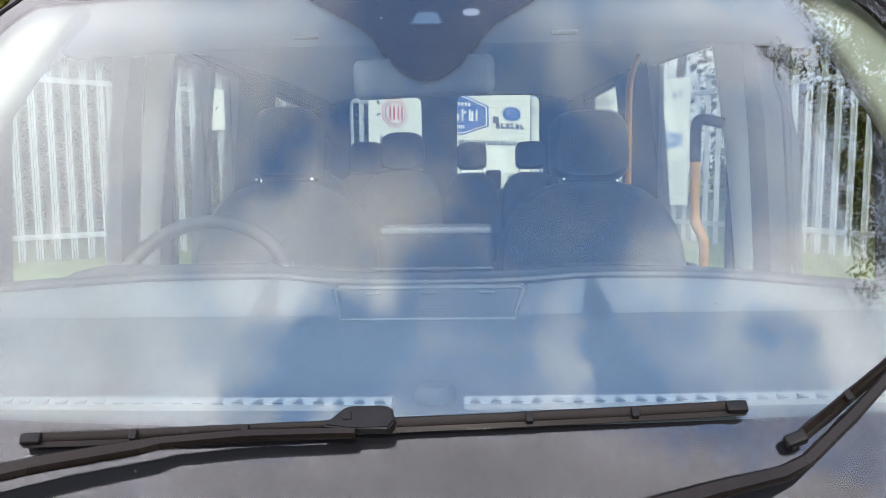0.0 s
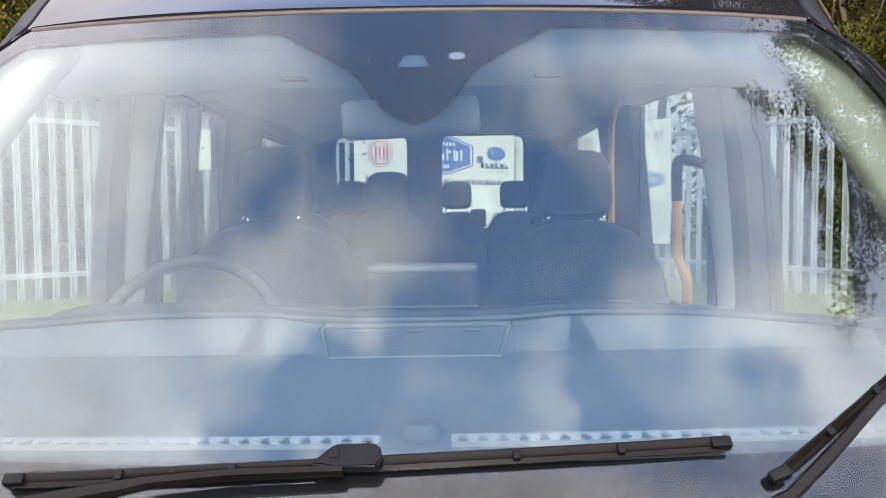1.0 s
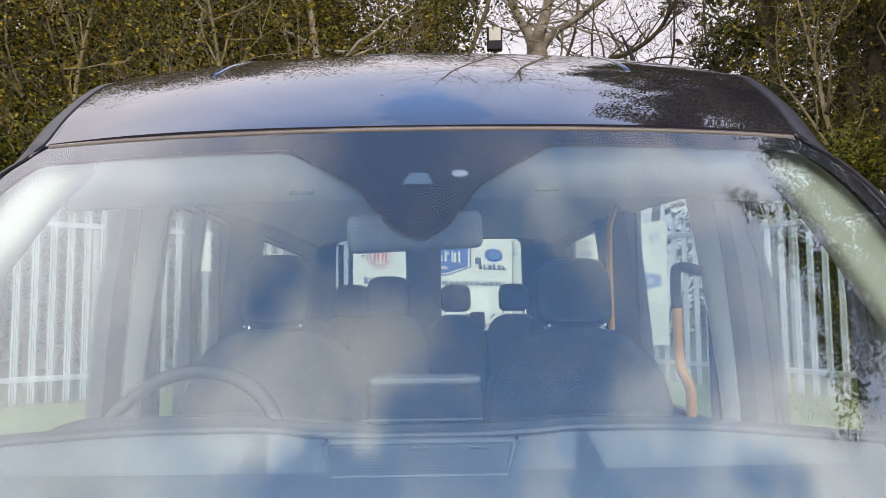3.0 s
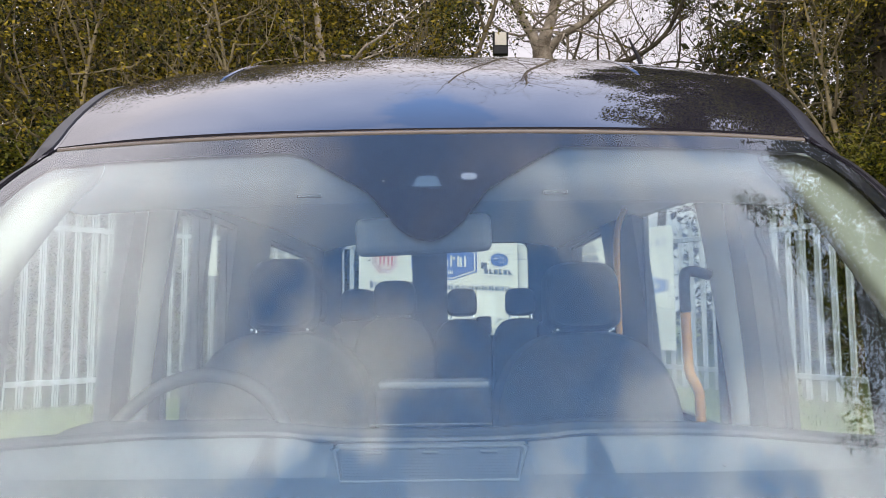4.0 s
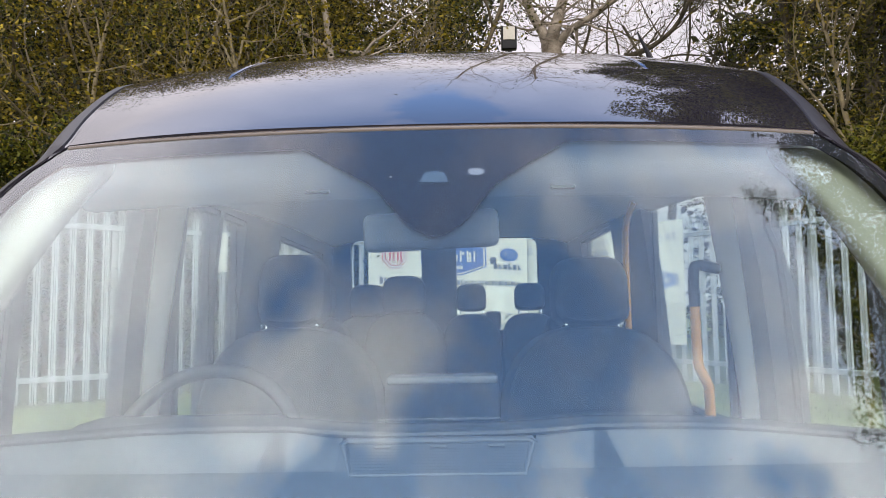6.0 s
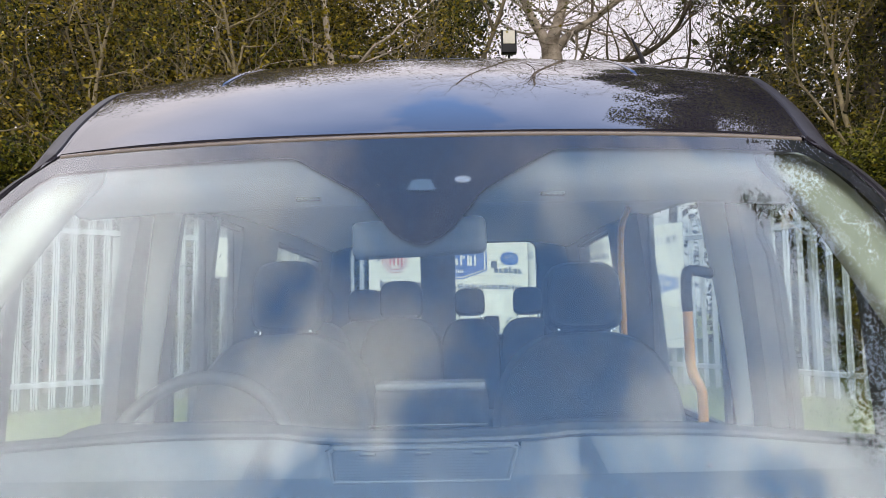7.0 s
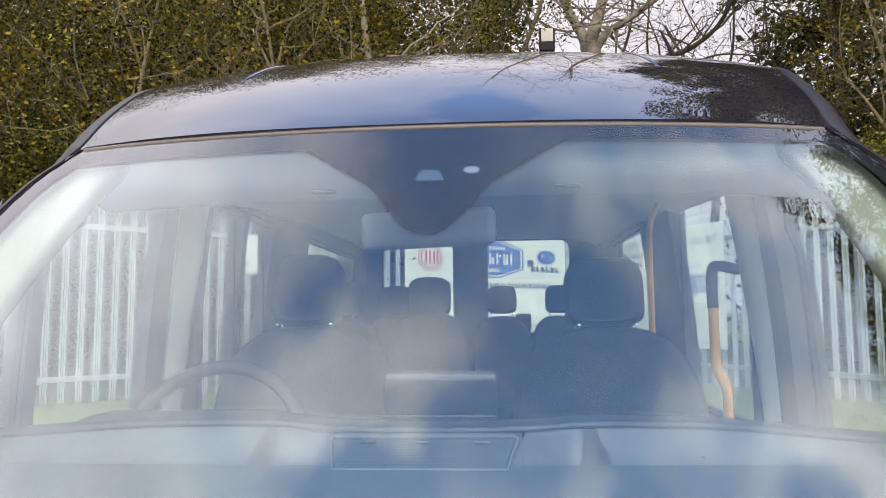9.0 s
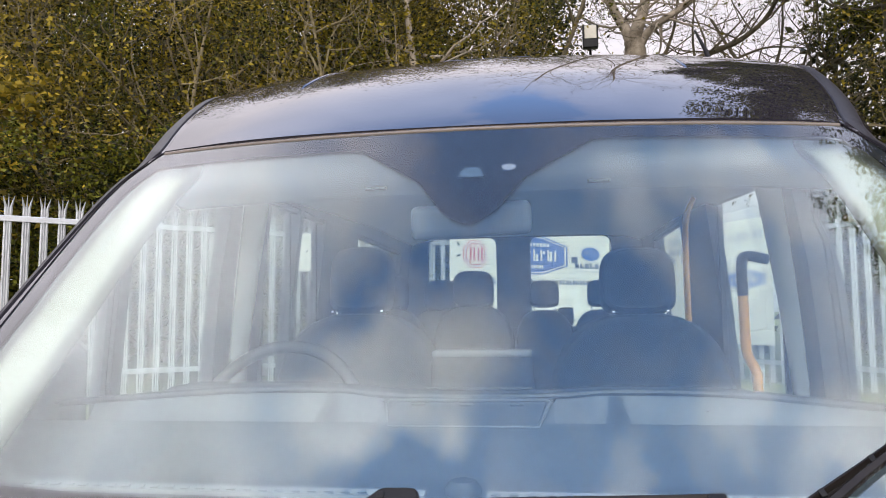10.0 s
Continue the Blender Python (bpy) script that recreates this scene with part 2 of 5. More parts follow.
M_GREY = mat("grey_print", (0.42, 0.43, 0.45), 0.45, 0, 0.05, 8)
M_INK = mat("dark_print", (0.05, 0.06, 0.10), 0.5, 0, 0.05, 8)
M_LENS = mat("lamp_glass", (0.30, 0.28, 0.21), 0.2, 0, 0.1, 30)
M_SENSOR = mat("sensor_window", (0.030, 0.042, 0.058), 0.3, 0, 0.15, 40)
M_PEARL = mat("sensor_pad", (0.13, 0.13, 0.15), 0.3, 0, 0.05, 40)
M_WINDSCREEN = glass_mat("windscreen_glass", (0.80, 0.89, 0.87), 0.058)
M_SCREEN_BACK = glass_mat("windscreen_inner_face", (0.96, 0.98, 0.97), 0.075)
M_INNER = glass_mat("glass_inner_face", (0.97, 0.98, 0.97), 0.0, gloss=False)
M_SIDE_GLASS = glass_mat("side_glass", (0.80, 0.86, 0.83), 0.06)
M_BARK = mat("bark", (0.05, 0.042, 0.025), 0.9, 0, 0.4, 6, 0.8, 25, color2=(0.11, 0.085, 0.04))
M_BARK_DARK = mat("dark_bark", (0.03, 0.024, 0.014), 0.9, 0, 0.4, 6, 0.8, 25, color2=(0.075, 0.06, 0.035))
M_BARK_PALE = mat("pale_bark", (0.08, 0.062, 0.038), 0.85, 0, 0.4, 5, 0.7, 30, color2=(0.32, 0.27, 0.20))
M_TWIG = mat("pale_twigs", (0.07, 0.055, 0.025), 0.85, 0, 0.3, 8, 0.3, 60, color2=(0.17, 0.135, 0.065))
# Leaf ramps from dark to bright put crown shade and sunlit flecks in colour
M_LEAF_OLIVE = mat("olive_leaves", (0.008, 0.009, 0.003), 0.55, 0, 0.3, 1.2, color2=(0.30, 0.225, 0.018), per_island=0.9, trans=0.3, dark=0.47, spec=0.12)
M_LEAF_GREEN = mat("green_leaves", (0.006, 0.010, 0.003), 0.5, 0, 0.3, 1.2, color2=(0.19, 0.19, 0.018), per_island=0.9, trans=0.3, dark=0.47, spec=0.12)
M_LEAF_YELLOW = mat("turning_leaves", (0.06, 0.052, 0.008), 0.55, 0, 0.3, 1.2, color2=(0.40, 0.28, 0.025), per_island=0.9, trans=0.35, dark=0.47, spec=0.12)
# leaves toned near black for the unlit depth of the wood
M_LEAF_SHADED = mat("shaded_wood_leaves", (0.008, 0.010, 0.003), 0.6, 0, 0.3, 1.2, color2=(0.042, 0.039, 0.008), per_island=0.9, trans=0.1, dark=0.47, spec=0.12)
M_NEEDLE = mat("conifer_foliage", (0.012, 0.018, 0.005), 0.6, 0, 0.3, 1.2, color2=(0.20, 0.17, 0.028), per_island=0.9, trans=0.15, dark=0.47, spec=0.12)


def ground_mat():
    m = mat("ground_cover", (0.045, 0.045, 0.047), 0.9, 0, 0.3, 3.0, 0.5, 90)
    nt = m.node_tree
    N, L = nt.nodes.new, nt.links.new
    b = nt.nodes["Principled BSDF"]
    tarmac = b.inputs["Base Color"].links[0].from_socket
    geo, sep = N("ShaderNodeNewGeometry"), N("ShaderNodeSeparateXYZ")
    L(geo.outputs["Position"], sep.inputs[0])
    edge = N("ShaderNodeTexNoise")
    edge.inputs["Scale"].default_value = 2.2
    L(geo.outputs["Position"], edge.inputs["Vector"])
    a = N("ShaderNodeMath")
    a.operation = "MULTIPLY_ADD"
    L(edge.outputs["Fac"], a.inputs[0])
    a.inputs[1].default_value = 0.2
    L(sep.outputs["Z"], a.inputs[2])
    step = N("ShaderNodeMapRange")
    step.inputs["From Min"].default_value, step.inputs["From Max"].default_value = 0.20, 0.25
    L(a.outputs[0], step.inputs["Value"])
    turf = N("ShaderNodeTexNoise")
    turf.inputs["Scale"].default_value, turf.inputs["Detail"].default_value = 14, 6
    L(geo.outputs["Position"], turf.inputs["Vector"])
    ramp = N("ShaderNodeValToRGB")
    ramp.color_ramp.elements[0].position, ramp.color_ramp.elements[1].position = 0.3, 0.75
    ramp.color_ramp.elements[0].color, ramp.color_ramp.elements[1].color = (0.07, 0.08, 0.022, 1), (0.19, 0.21, 0.07, 1)
    L(turf.outputs["Fac"], ramp.inputs[0])
    mix = N("ShaderNodeMix")
    mix.data_type = "RGBA"
    L(step.outputs[0], mix.inputs["Factor"]), L(tarmac, mix.inputs[6]), L(ramp.outputs[0], mix.inputs[7])
    L(mix.outputs[2], b.inputs["Base Color"])
    return m


M_GROUND = ground_mat()


# ---- mesh helpers ----
def finish(name, bm, material, parent=None, label="", smooth=True, materials=None):
    bmesh.ops.recalc_face_normals(bm, faces=bm.faces)
    me = bpy.data.meshes.new(name)
    bm.to_mesh(me)
    bm.free()
    for m in (materials or [material]):
        me.materials.append(m)
    if smooth:
        me.polygons.foreach_set("use_smooth", [True] * len(me.polygons))
        me.set_sharp_from_angle(angle=radians(38))
    ob = new(name, me)
    if parent is not None:
        ob.parent = parent
    return tagged(ob, label)


def part(name, bm, material, parent, label="", smooth=True, materials=None):
    return finish(name, bm, material, parent, label, smooth, materials)


def add_box(bm, centre, size, bevel=0.0, turn=None, taper=None):
    made = bmesh.ops.create_cube(bm, size=1.0)
    vs = made["verts"]
    for v in vs:
        v.co = Vector((v.co.x * size[0], v.co.y * size[1], v.co.z * size[2]))
        if taper and v.co.z > 0:
            v.co.x *= taper[0]
            v.co.y *= taper[1]
    es = list({e for v in vs for e in v.link_edges})
    if bevel:
        made = bmesh.ops.bevel(bm, geom=es, offset=bevel, segments=3, affect="EDGES", profile=0.6)
        vs = list({v for f in made["faces"] for v in f.verts} | {v for v in vs if v.is_valid})
    m = Matrix.Translation(centre) @ (turn or Matrix.Identity(4))
    for v in vs:
        v.co = m @ v.co
    return vs


def box(centre, size, bevel=0.0, turn=None, taper=None):
    bm = bmesh.new()
    add_box(bm, centre, size, bevel, turn, taper)
    return bm


def add_tube(bm, points, radii, sides=8, cap=True):
    points = [Vector(p) for p in points]
    if isinstance(radii, (int, float)):
        radii = [radii] * len(points)
    rings, ref = [], None
    for k, p in enumerate(points):
        a, b = points[max(k - 1, 0)], points[min(k + 1, len(points) - 1)]
        d = (b - a).normalized()
        if ref is None:
            ref = d.orthogonal().normalized()
        ref = (ref - d * ref.dot(d)).normalized()
        other = d.cross(ref)
        rings.append([bm.verts.new(p + (ref * math.cos(2 * math.pi * s / sides) + other * math.sin(2 * math.pi * s / sides)) * radii[k]) for s in range(sides)])
    for a, b in zip(rings, rings[1:]):
        for s in range(sides):
            bm.faces.new((a[s], a[(s + 1) % sides], b[(s + 1) % sides], b[s]))
    if cap:
        bm.faces.new(rings[0][::-1])
        bm.faces.new(rings[-1])


def tube(points, radii, sides=8):
    bm = bmesh.new()
    add_tube(bm, points, radii, sides)
    return bm


def smooth_line(points, steps=6):
    """A Catmull-Rom line through the points."""
    p = [Vector(q) for q in points]
    out = []
    for k in range(len(p) - 1):
        a, b, c, d = p[max(k - 1, 0)], p[k], p[k + 1], p[min(k + 2, len(p) - 1)]
        for s in range(steps):
            t = s / steps
            out.append(0.5 * ((2 * b) + (c - a) * t + (2 * a - 5 * b + 4 * c - d) * t * t + (3 * b - a - 3 * c + d) * t ** 3))
    return out + [p[-1]]


def add_sheet(bm, rows, thick=None, mat_back=0):
    """A sheet through rows of points; thick: offset vector function(point) for a second face and rims."""
    grid = [[bm.verts.new(p) for p in row] for row in rows]
    for a, b in zip(grid, grid[1:]):
        for k in range(len(a) - 1):
            bm.faces.new((a[k], a[k + 1], b[k + 1], b[k]))
    if thick is not None:
        back = [[bm.verts.new(Vector(p) + Vector(thick(p))) for p in row] for row in rows]
        for a, b in zip(back, back[1:]):
            for k in range(len(a) - 1):
                bm.faces.new((b[k], b[k + 1], a[k + 1], a[k])).material_index = mat_back
        edge = lambda g: g[0] + [r[-1] for r in g[1:]] + g[-1][-2::-1] + [r[0] for r in g[-2:0:-1]]
        ea, eb = edge(grid), edge(back)
        for k in range(len(ea)):
            n = (k + 1) % len(ea)
            bm.faces.new((ea[k], ea[n], eb[n], eb[k])).material_index = mat_back
    return grid


def sheet(rows, thick=None, mat_back=0):
    bm = bmesh.new()
    add_sheet(bm, rows, thick, mat_back)
    return bm


def add_prism(bm, outline, front, back):
    """A plate of the outline (list of 2D points); front and back map a 2D point to 3D."""
    a = [bm.verts.new(front(*p)) for p in outline]
    b = [bm.verts.new(back(*p)) for p in outline]
    bm.faces.new(a)
    bm.faces.new(b[::-1])
    for k in range(len(a)):
        n = (k + 1) % len(a)
        bm.faces.new((a[k], b[k], b[n], a[n]))


def prism(outline, front, back):
    bm = bmesh.new()
    add_prism(bm, outline, front, back)
    return bm


def piecewise(table):
    xs, ys = zip(*table)
    return lambda v: float(np.interp(v, xs, ys))


def soft_curve(table, samples=60):
    """A smooth function through the table's points."""
    line = smooth_line([(a, b, 0) for a, b in table], 8)
    xs, ys = [p.x for p in line], [p.y for p in line]
    return lambda v: float(np.interp(v, xs, ys))


# ---- ground ----
FENCE_CORNER = (1.19, 11.55)
FENCE_TURN = (radians(40.3), radians(-58.0))          # the two runs that meet in the corner


def beyond(x, y):
    """Distance behind the nearer run of the fence; negative on the car park."""
    dx, dy = x - FENCE_CORNER[0], y - FENCE_CORNER[1]
    return max(dy * math.cos(a) - dx * math.sin(a) for a in FENCE_TURN)


def rise(x, y):
    t = min(1, max(0, (beyond(x, y) + 1.4) / 1.25))
    return 0.76 * t * t * (3 - 2 * t)


def build_ground():
    xs = [-1500, -400, -100, -40, -20] + [-12 + k * 0.25 for k in range(97)] + [20, 40, 100, 400, 1500]
    ys = [-1500, -400, -100, -40, -15, -8, -5] + [-4 + k * 0.25 for k in range(72)] + [15, 20, 40, 100, 400, 1500]
    bm = sheet([[(x, y, rise(x, y) + (0.03 * noise.noise((x, y, 0)) if beyond(x, y) > -1.2 and y < 16 and abs(x) < 15 else 0)) for x in xs] for y in ys])
    tagged(finish("ground", bm, M_GROUND), "dark tarmac car park with a grassy bank rising behind", "ground", kind="structure")


build_ground()


# ---- minibus ----
van = tagged(new("minibus"), "black high-roof minibus parked on tarmac, clouds mirrored in its windscreen", "minibus")
van.matrix_world = pose(0.008, 0, 0, 0, -0.5, 0)


def gy(x, z):
    """Depth of the windscreen's outer face."""
    return 1.199 + (z - 1.843) * 1.034 + 0.17 * x * x + 0.05 * x ** 4


G_TOP, G_BASE = 1.957, 1.25
half_width = soft_curve([(1.2, 0.86), (1.35, 0.845), (1.55, 0.83), (1.72, 0.82), (1.84, 0.803), (1.91, 0.772), (1.957, 0.722), (2.0, 0.68)])


def on_glass(x, z, off=0.0):
    return Vector((x, gy(x, z) + 0.7 * off, z - 0.7 * off))


def lerp(a, b, t):
    return a + (b - a) * t


def build_windscreen():
    rows = []
    for k in range(37):
        z = lerp(G_BASE, G_TOP, k / 36)
        w = half_width(z)
        rows.append([on_glass(lerp(-w, w, i / 40), z) for i in range(41)])
    bm = sheet(rows, lambda p: (0, 0.003, -0.003), mat_back=1)
    pane = part("windscreen", bm, None, van, "curved laminated windscreen mirroring blue sky and cloud", materials=[M_WINDSCREEN, M_SCREEN_BACK])
    pane.visible_shadow = False
    # printed border: top band with its deep middle point, side bands, base band
    lower = piecewise([(-0.9, 1.917), (-0.245, 1.917), (-0.225, 1.912), (-0.16, 1.869), (-0.112, 1.838), (-0.095, 1.824), (-0.058, 1.777), (-0.04, 1.757), (-0.02, 1.746), (-0.008, 1.741), (0, 1.740), (0.008, 1.741),
                       (0.02, 1.747), (0.04, 1.761), (0.058, 1.782), (0.095, 1.832), (0.112, 1.844), (0.16, 1.878), (0.225, 1.921), (0.24, 1.924), (0.9, 1.924)])
    xs = [lerp(-0.715, 0.715, k / 143) for k in range(144)]
    bm = sheet([[on_glass(x, lerp(lower(x), 1.956, t), 0.0009) for x in xs] for t in (0, 0.25, 0.5, 0.75, 1)])
    part("frit_band", bm, M_FRIT, pane, "black printed border with pointed sensor patch")
    for s in (-1, 1):
        rows = []
        for k in range(40):
            z = lerp(G_BASE, 1.95, k / 39)
            w = half_width(z)
            inner = w - 0.035 - 0.05 * max(0, (z - 1.84) / 0.11) ** 2
            rows.append([on_glass(s * lerp(inner, w - 0.005, t), z, 0.0009) for t in (0, 0.33, 0.66, 1)])
        part("frit_band", sheet(rows), M_FRIT, pane)
    rows = [[on_glass(lerp(-1, 1, i / 40) * (half_width(z) - 0.006), z, 0.0009) for i in range(41)] for z in (G_BASE, 1.28, 1.31, 1.34, 1.3725)]
    part("frit_band", sheet(rows), M_FRIT, pane)
    # rows of dots where the border fades out
    bm = bmesh.new()
    for r in range(3):
        for k in range(420):
            x = lerp(-0.78, 0.78, (k + 0.5 * (r % 2)) / 420)
            z, d = 1.3738 + 0.0021 * r, 0.0009 - 0.0002 * r
            bm.faces.new([bm.verts.new(on_glass(x + d * a, z + d * b, 0.0009)) for a, b in ((-1, 0), (0, -1), (1, 0), (0, 1))])
    tagged(part("frit_dots", bm, M_FRIT, pane), kind="stuff")
    cam_outline = [(-0.029, 1.839), (0.021, 1.838), (0.011, 1.8605), (-0.018, 1.861)]
    part("camera_window", prism(cam_outline, lambda x, z: on_glass(x, z, 0.0003), lambda x, z: on_glass(x, z, 0.0007)), M_SENSOR, pane, "small trapezoid camera window")
    oval = [(0.065 + 0.0135 * math.cos(a), 1.859 + 0.0075 * math.sin(a)) for a in [k * math.pi / 10 for k in range(20)]]
    part("rain_sensor", prism(oval, lambda x, z: on_glass(x, z, 0.0003), lambda x, z: on_glass(x, z, 0.0007)), M_PEARL, pane, "pale oval rain sensor pad")
    dot = [(-0.075 + 0.0025 * math.cos(a), 1.851 + 0.002 * math.sin(a)) for a in [k * math.pi / 4 for k in range(8)]]
    part("light_sensor", prism(dot, lambda x, z: on_glass(x, z, 0.0003), lambda x, z: on_glass(x, z, 0.0007)), M_PEARL, pane)
    # dust specks on the outside
    bm = bmesh.new()
    rng = random.Random(5)
    for _ in range(90):
        x, z, d = rng.uniform(-0.6, 0.6), rng.uniform(1.30, 1.80), rng.choice((0.0005, 0.0006, 0.0008))
        bm.faces.new([bm.verts.new(on_glass(x + d * a, z + d * b, -0.0020)) for a, b in ((-1, 0), (0, -1), (1, 0), (0, 1))])
    tagged(part("dust_speck", bm, M_PEARL, pane), kind="stuff")
    # curled dead leaf stuck to the glass
    bm = sheet([[on_glass(0.318 + 0.0024 * u + 0.0014 * v, 1.467 + 0.0009 * v - 0.0012 * u * u, -0.001 - 0.0009 * abs(u)) for u in (-1, -0.4, 0.3, 1)] for v in (-1, 0, 1)], lambda p: (0, -0.0005, 0.0005))
    part("leaf_scrap", bm, M_PEARL, pane, "tiny dry leaf scrap on the glass")


build_windscreen()

roof_line = soft_curve([(1.2, 1.86), (1.315, 1.962), (1.5, 2.087), (1.7, 2.205), (1.9, 2.302), (2.1, 2.376), (2.4, 2.452), (3.0, 2.52), (4.0, 2.548), (5.4, 2.545)])


def roof_z(x, y):
    flat = min(1.0, max(0.0, (y - 1.40) / 0.45))
    return roof_line(y) - lerp(0.11, 0.072, flat) * x * x - lerp(0.06, 0.036, flat) * x ** 4


roof_half = soft_curve([(1.2, 0.69), (1.42, 0.722), (1.6, 0.765), (1.9, 0.812), (2.3, 0.85), (3, 0.87), (5.4, 0.87)])


def front_edge(x):
    return gy(x, G_TOP) + 0.006


def build_body():
    # roof panel, curved in both directions, with pressed ribs
    rows = []
    for k in range(61):
        t = (k / 60) ** 1.6
        row = []
        for i in range(121):
            u = lerp(-1, 1, i / 120)
            y0 = front_edge(u * 0.722)
            y = lerp(y0, 5.38, t)
            x = u * roof_half(y)
            row.append(Vector((x, y, roof_z(x, y))))
        rows.append(row)
    part("roof", sheet(rows, lambda p: (0, 0.004, -0.012)), M_PAINT, van, "glossy black domed roof mirroring sky and branches")
    for s, c in ((-1, 0.50), (1, 0.49)):
        line = [(s * (c - 0.05 * t), lerp(1.70, 2.7, t), roof_z(c - 0.05 * t, lerp(1.70, 2.7, t)) - 0.004) for t in [k / 30 for k in range(31)]]
        part("roof_rib", tube(line, [0.002] + [0.0075] * 29 + [0.002], 8), M_PAINT, van)
    # header moulding between roof and glass
    rows = []
    for k in range(61):
        x = lerp(-0.722, 0.722, k / 60)
        y, z = gy(x, G_TOP), G_TOP
        rows.append([Vector((x, y + dy, z + dz)) for dy, dz in ((0.006, -0.014), (-0.001, -0.003), (-0.001, 0.004), (0.006, 0.008), (0.014, 0.004))])
    part("header_moulding", sheet(rows), M_MOULD, van, "thin dark moulding along the screen's top")
    for s in (-1, 1):
        # pillar beside the glass, running on as the roof's edge moulding
        rows, side = [], []
        for k in range(30):
            z = lerp(1.18, 1.935, k / 29)
            w = half_width(z)
            e = on_glass(s * w, z)
            rows.append([e + Vector((s * dx, dy, dz)) for dx, dy, dz in ((-0.004, 0.012, 0), (0.002, -0.001, 0.001), (0.018, -0.002, 0.002), (0.038, 0.012, 0.002), (0.056, 0.05, 0), (0.066, 0.12, -0.005))])
        for k in range(36):
            y = lerp(1.43, 5.38, (k / 35) ** 1.5)
            x = roof_half(y)
            z = roof_z(x, y)
            f = min(1.0, (y - 1.43) / 0.6)
            rows.append([Vector((s * (x + dx), y + dy * (1 - f), z + dz)) for dx, dy, dz in ((-0.004, 0.012, -0.014), (0.002, -0.001, -0.003), (0.022, -0.002, -0.008), (0.044, 0.012, -0.026), (0.058, 0.05, -0.08), (0.070, 0.12, -0.15))])
        for k, r in enumerate(rows):
            # the shoulder swells where pillar and roof edge meet
            e = 0.034 * math.exp(-((k - 31) / 7) ** 2)
            drop = min(1.0, max(0.0, (k - 12) / 18)) if k < 30 else 1.0
            drop = drop * drop * (3 - 2 * drop)
            for j, share, fall in ((2, 0.3, 0.010), (3, 0.7, 0.028), (4, 1.0, 0.080), (5, 1.0, 0.145)):
                r[j].x += s * e * share
                if k < 30:
                    r[j].z -= fall * drop
                    r[j].y = lerp(r[j].y, r[1].y + 0.01 * j, 0.5 * drop)
        part("pillar", sheet(rows, lambda p: (-s * 0.004, 0.02, -0.006)), M_PAINT, van, "black windscreen pillar running into the roof edge")
        strip = []
        for k, r in enumerate(rows):
            f = min(1.0, max(0.0, (k - 18) / 14))
            strip.append([r[1].lerp(r[2], lerp(0.85, 0.30, f)) + Vector((0, -0.0015, 0.0022)), r[2].lerp(r[3], lerp(0.15, 0.0, f)) + Vector((s * 0.001, -0.003, 0.0035)), r[2].lerp(r[3], lerp(0.45, 0.5, f)) + Vector((s * 0.001, -0.0015, 0.003))])
        part("edge_strip", sheet(strip, lambda p: (-s * 0.001, 0.003, -0.003)), M_STRIP, van, "satin grey strip along the roof edge")
    # nose below the glass
    bonnet = []
    for k in range(25):
        t = k / 24
        row = []
        for i in range(33):
            u = lerp(-1, 1, i / 32)
            w = lerp(0.88, 0.80, t)
            x = u * w
            y0 = gy(x, G_BASE) - 0.02
            row.append(Vector((x, lerp(y0, -0.22 + 0.25 * u * u, t), 1.22 - 0.30 * t ** 1.6 - 0.04 * u * u - 0.25 * max(0, t - 0.85))))
        bonnet.append(row)
    part("bonnet", sheet(bonnet, lambda p: (0, 0, -0.02)), M_PAINT, van, "black bonnet")
    rows = [[Vector((lerp(-0.85, 0.85, i / 30), gy(lerp(-0.85, 0.85, i / 30), G_BASE) + dy, z)) for i in range(31)] for dy, z in ((-0.03, 1.215), (-0.022, 1.245), (0.0, 1.252), (0.03, 1.24), (0.06, 1.20))]
    part("cowl", sheet(rows), M_PLASTIC, van, "black plastic scuttle panel below the screen")
    part("front_panel", box((0, 0.10, 0.72), (1.74, 0.5, 0.45), 0.10), M_PAINT, van)
    part("bumper", box((0, 0.05, 0.38), (1.92, 0.6, 0.34), 0.12), M_PLASTIC, van, "dark plastic bumper")
    for s in (-1, 1):
        part("headlamp", box((s * 0.72, -0.10, 0.86), (0.30, 0.14, 0.30), 0.06), M_LENS, van, "clear headlamp")
        part("wing", box((s * 0.90, 0.62, 0.82), (0.16, 1.1, 0.62), 0.07), M_PAINT, van)


build_body()

SIDE = 0.955          # half the body's width at the waist
WALL = 0.05


def side_x(z):
    return SIDE - 0.10 * max(0, (z - 1.25)) ** 1.5 * 0.9


def tuck(y, z):
    """Half width of the body side, drawn in towards the roof edge near the front."""
    return side_x(z) if z < 1.8 else min(side_x(z), max(roof_half(y) + 0.074, 0.8))


def panel(y0, y1, z0, z1, s, inset=0.0, thick=WALL, steps=6, mat_back=0, top=None):
    rows = []
    for k in range(steps + 1):
        z = lerp(z0, z1, k / steps)
        row = []
        for y in [lerp(y0, y1, j / 8) for j in range(9)]:
            zz = z if top is None else lerp(z0, top(y), k / steps)
            row.append(Vector((s * (tuck(y, zz) - inset), y, zz)))
        rows.append(row)
    return sheet(rows, lambda p: (-s * thick, 0, 0), mat_back)


def eave(y):
    """Height where the side meets the roof edge."""
    x = roof_half(y)
    return roof_z(x, y) - 0.115


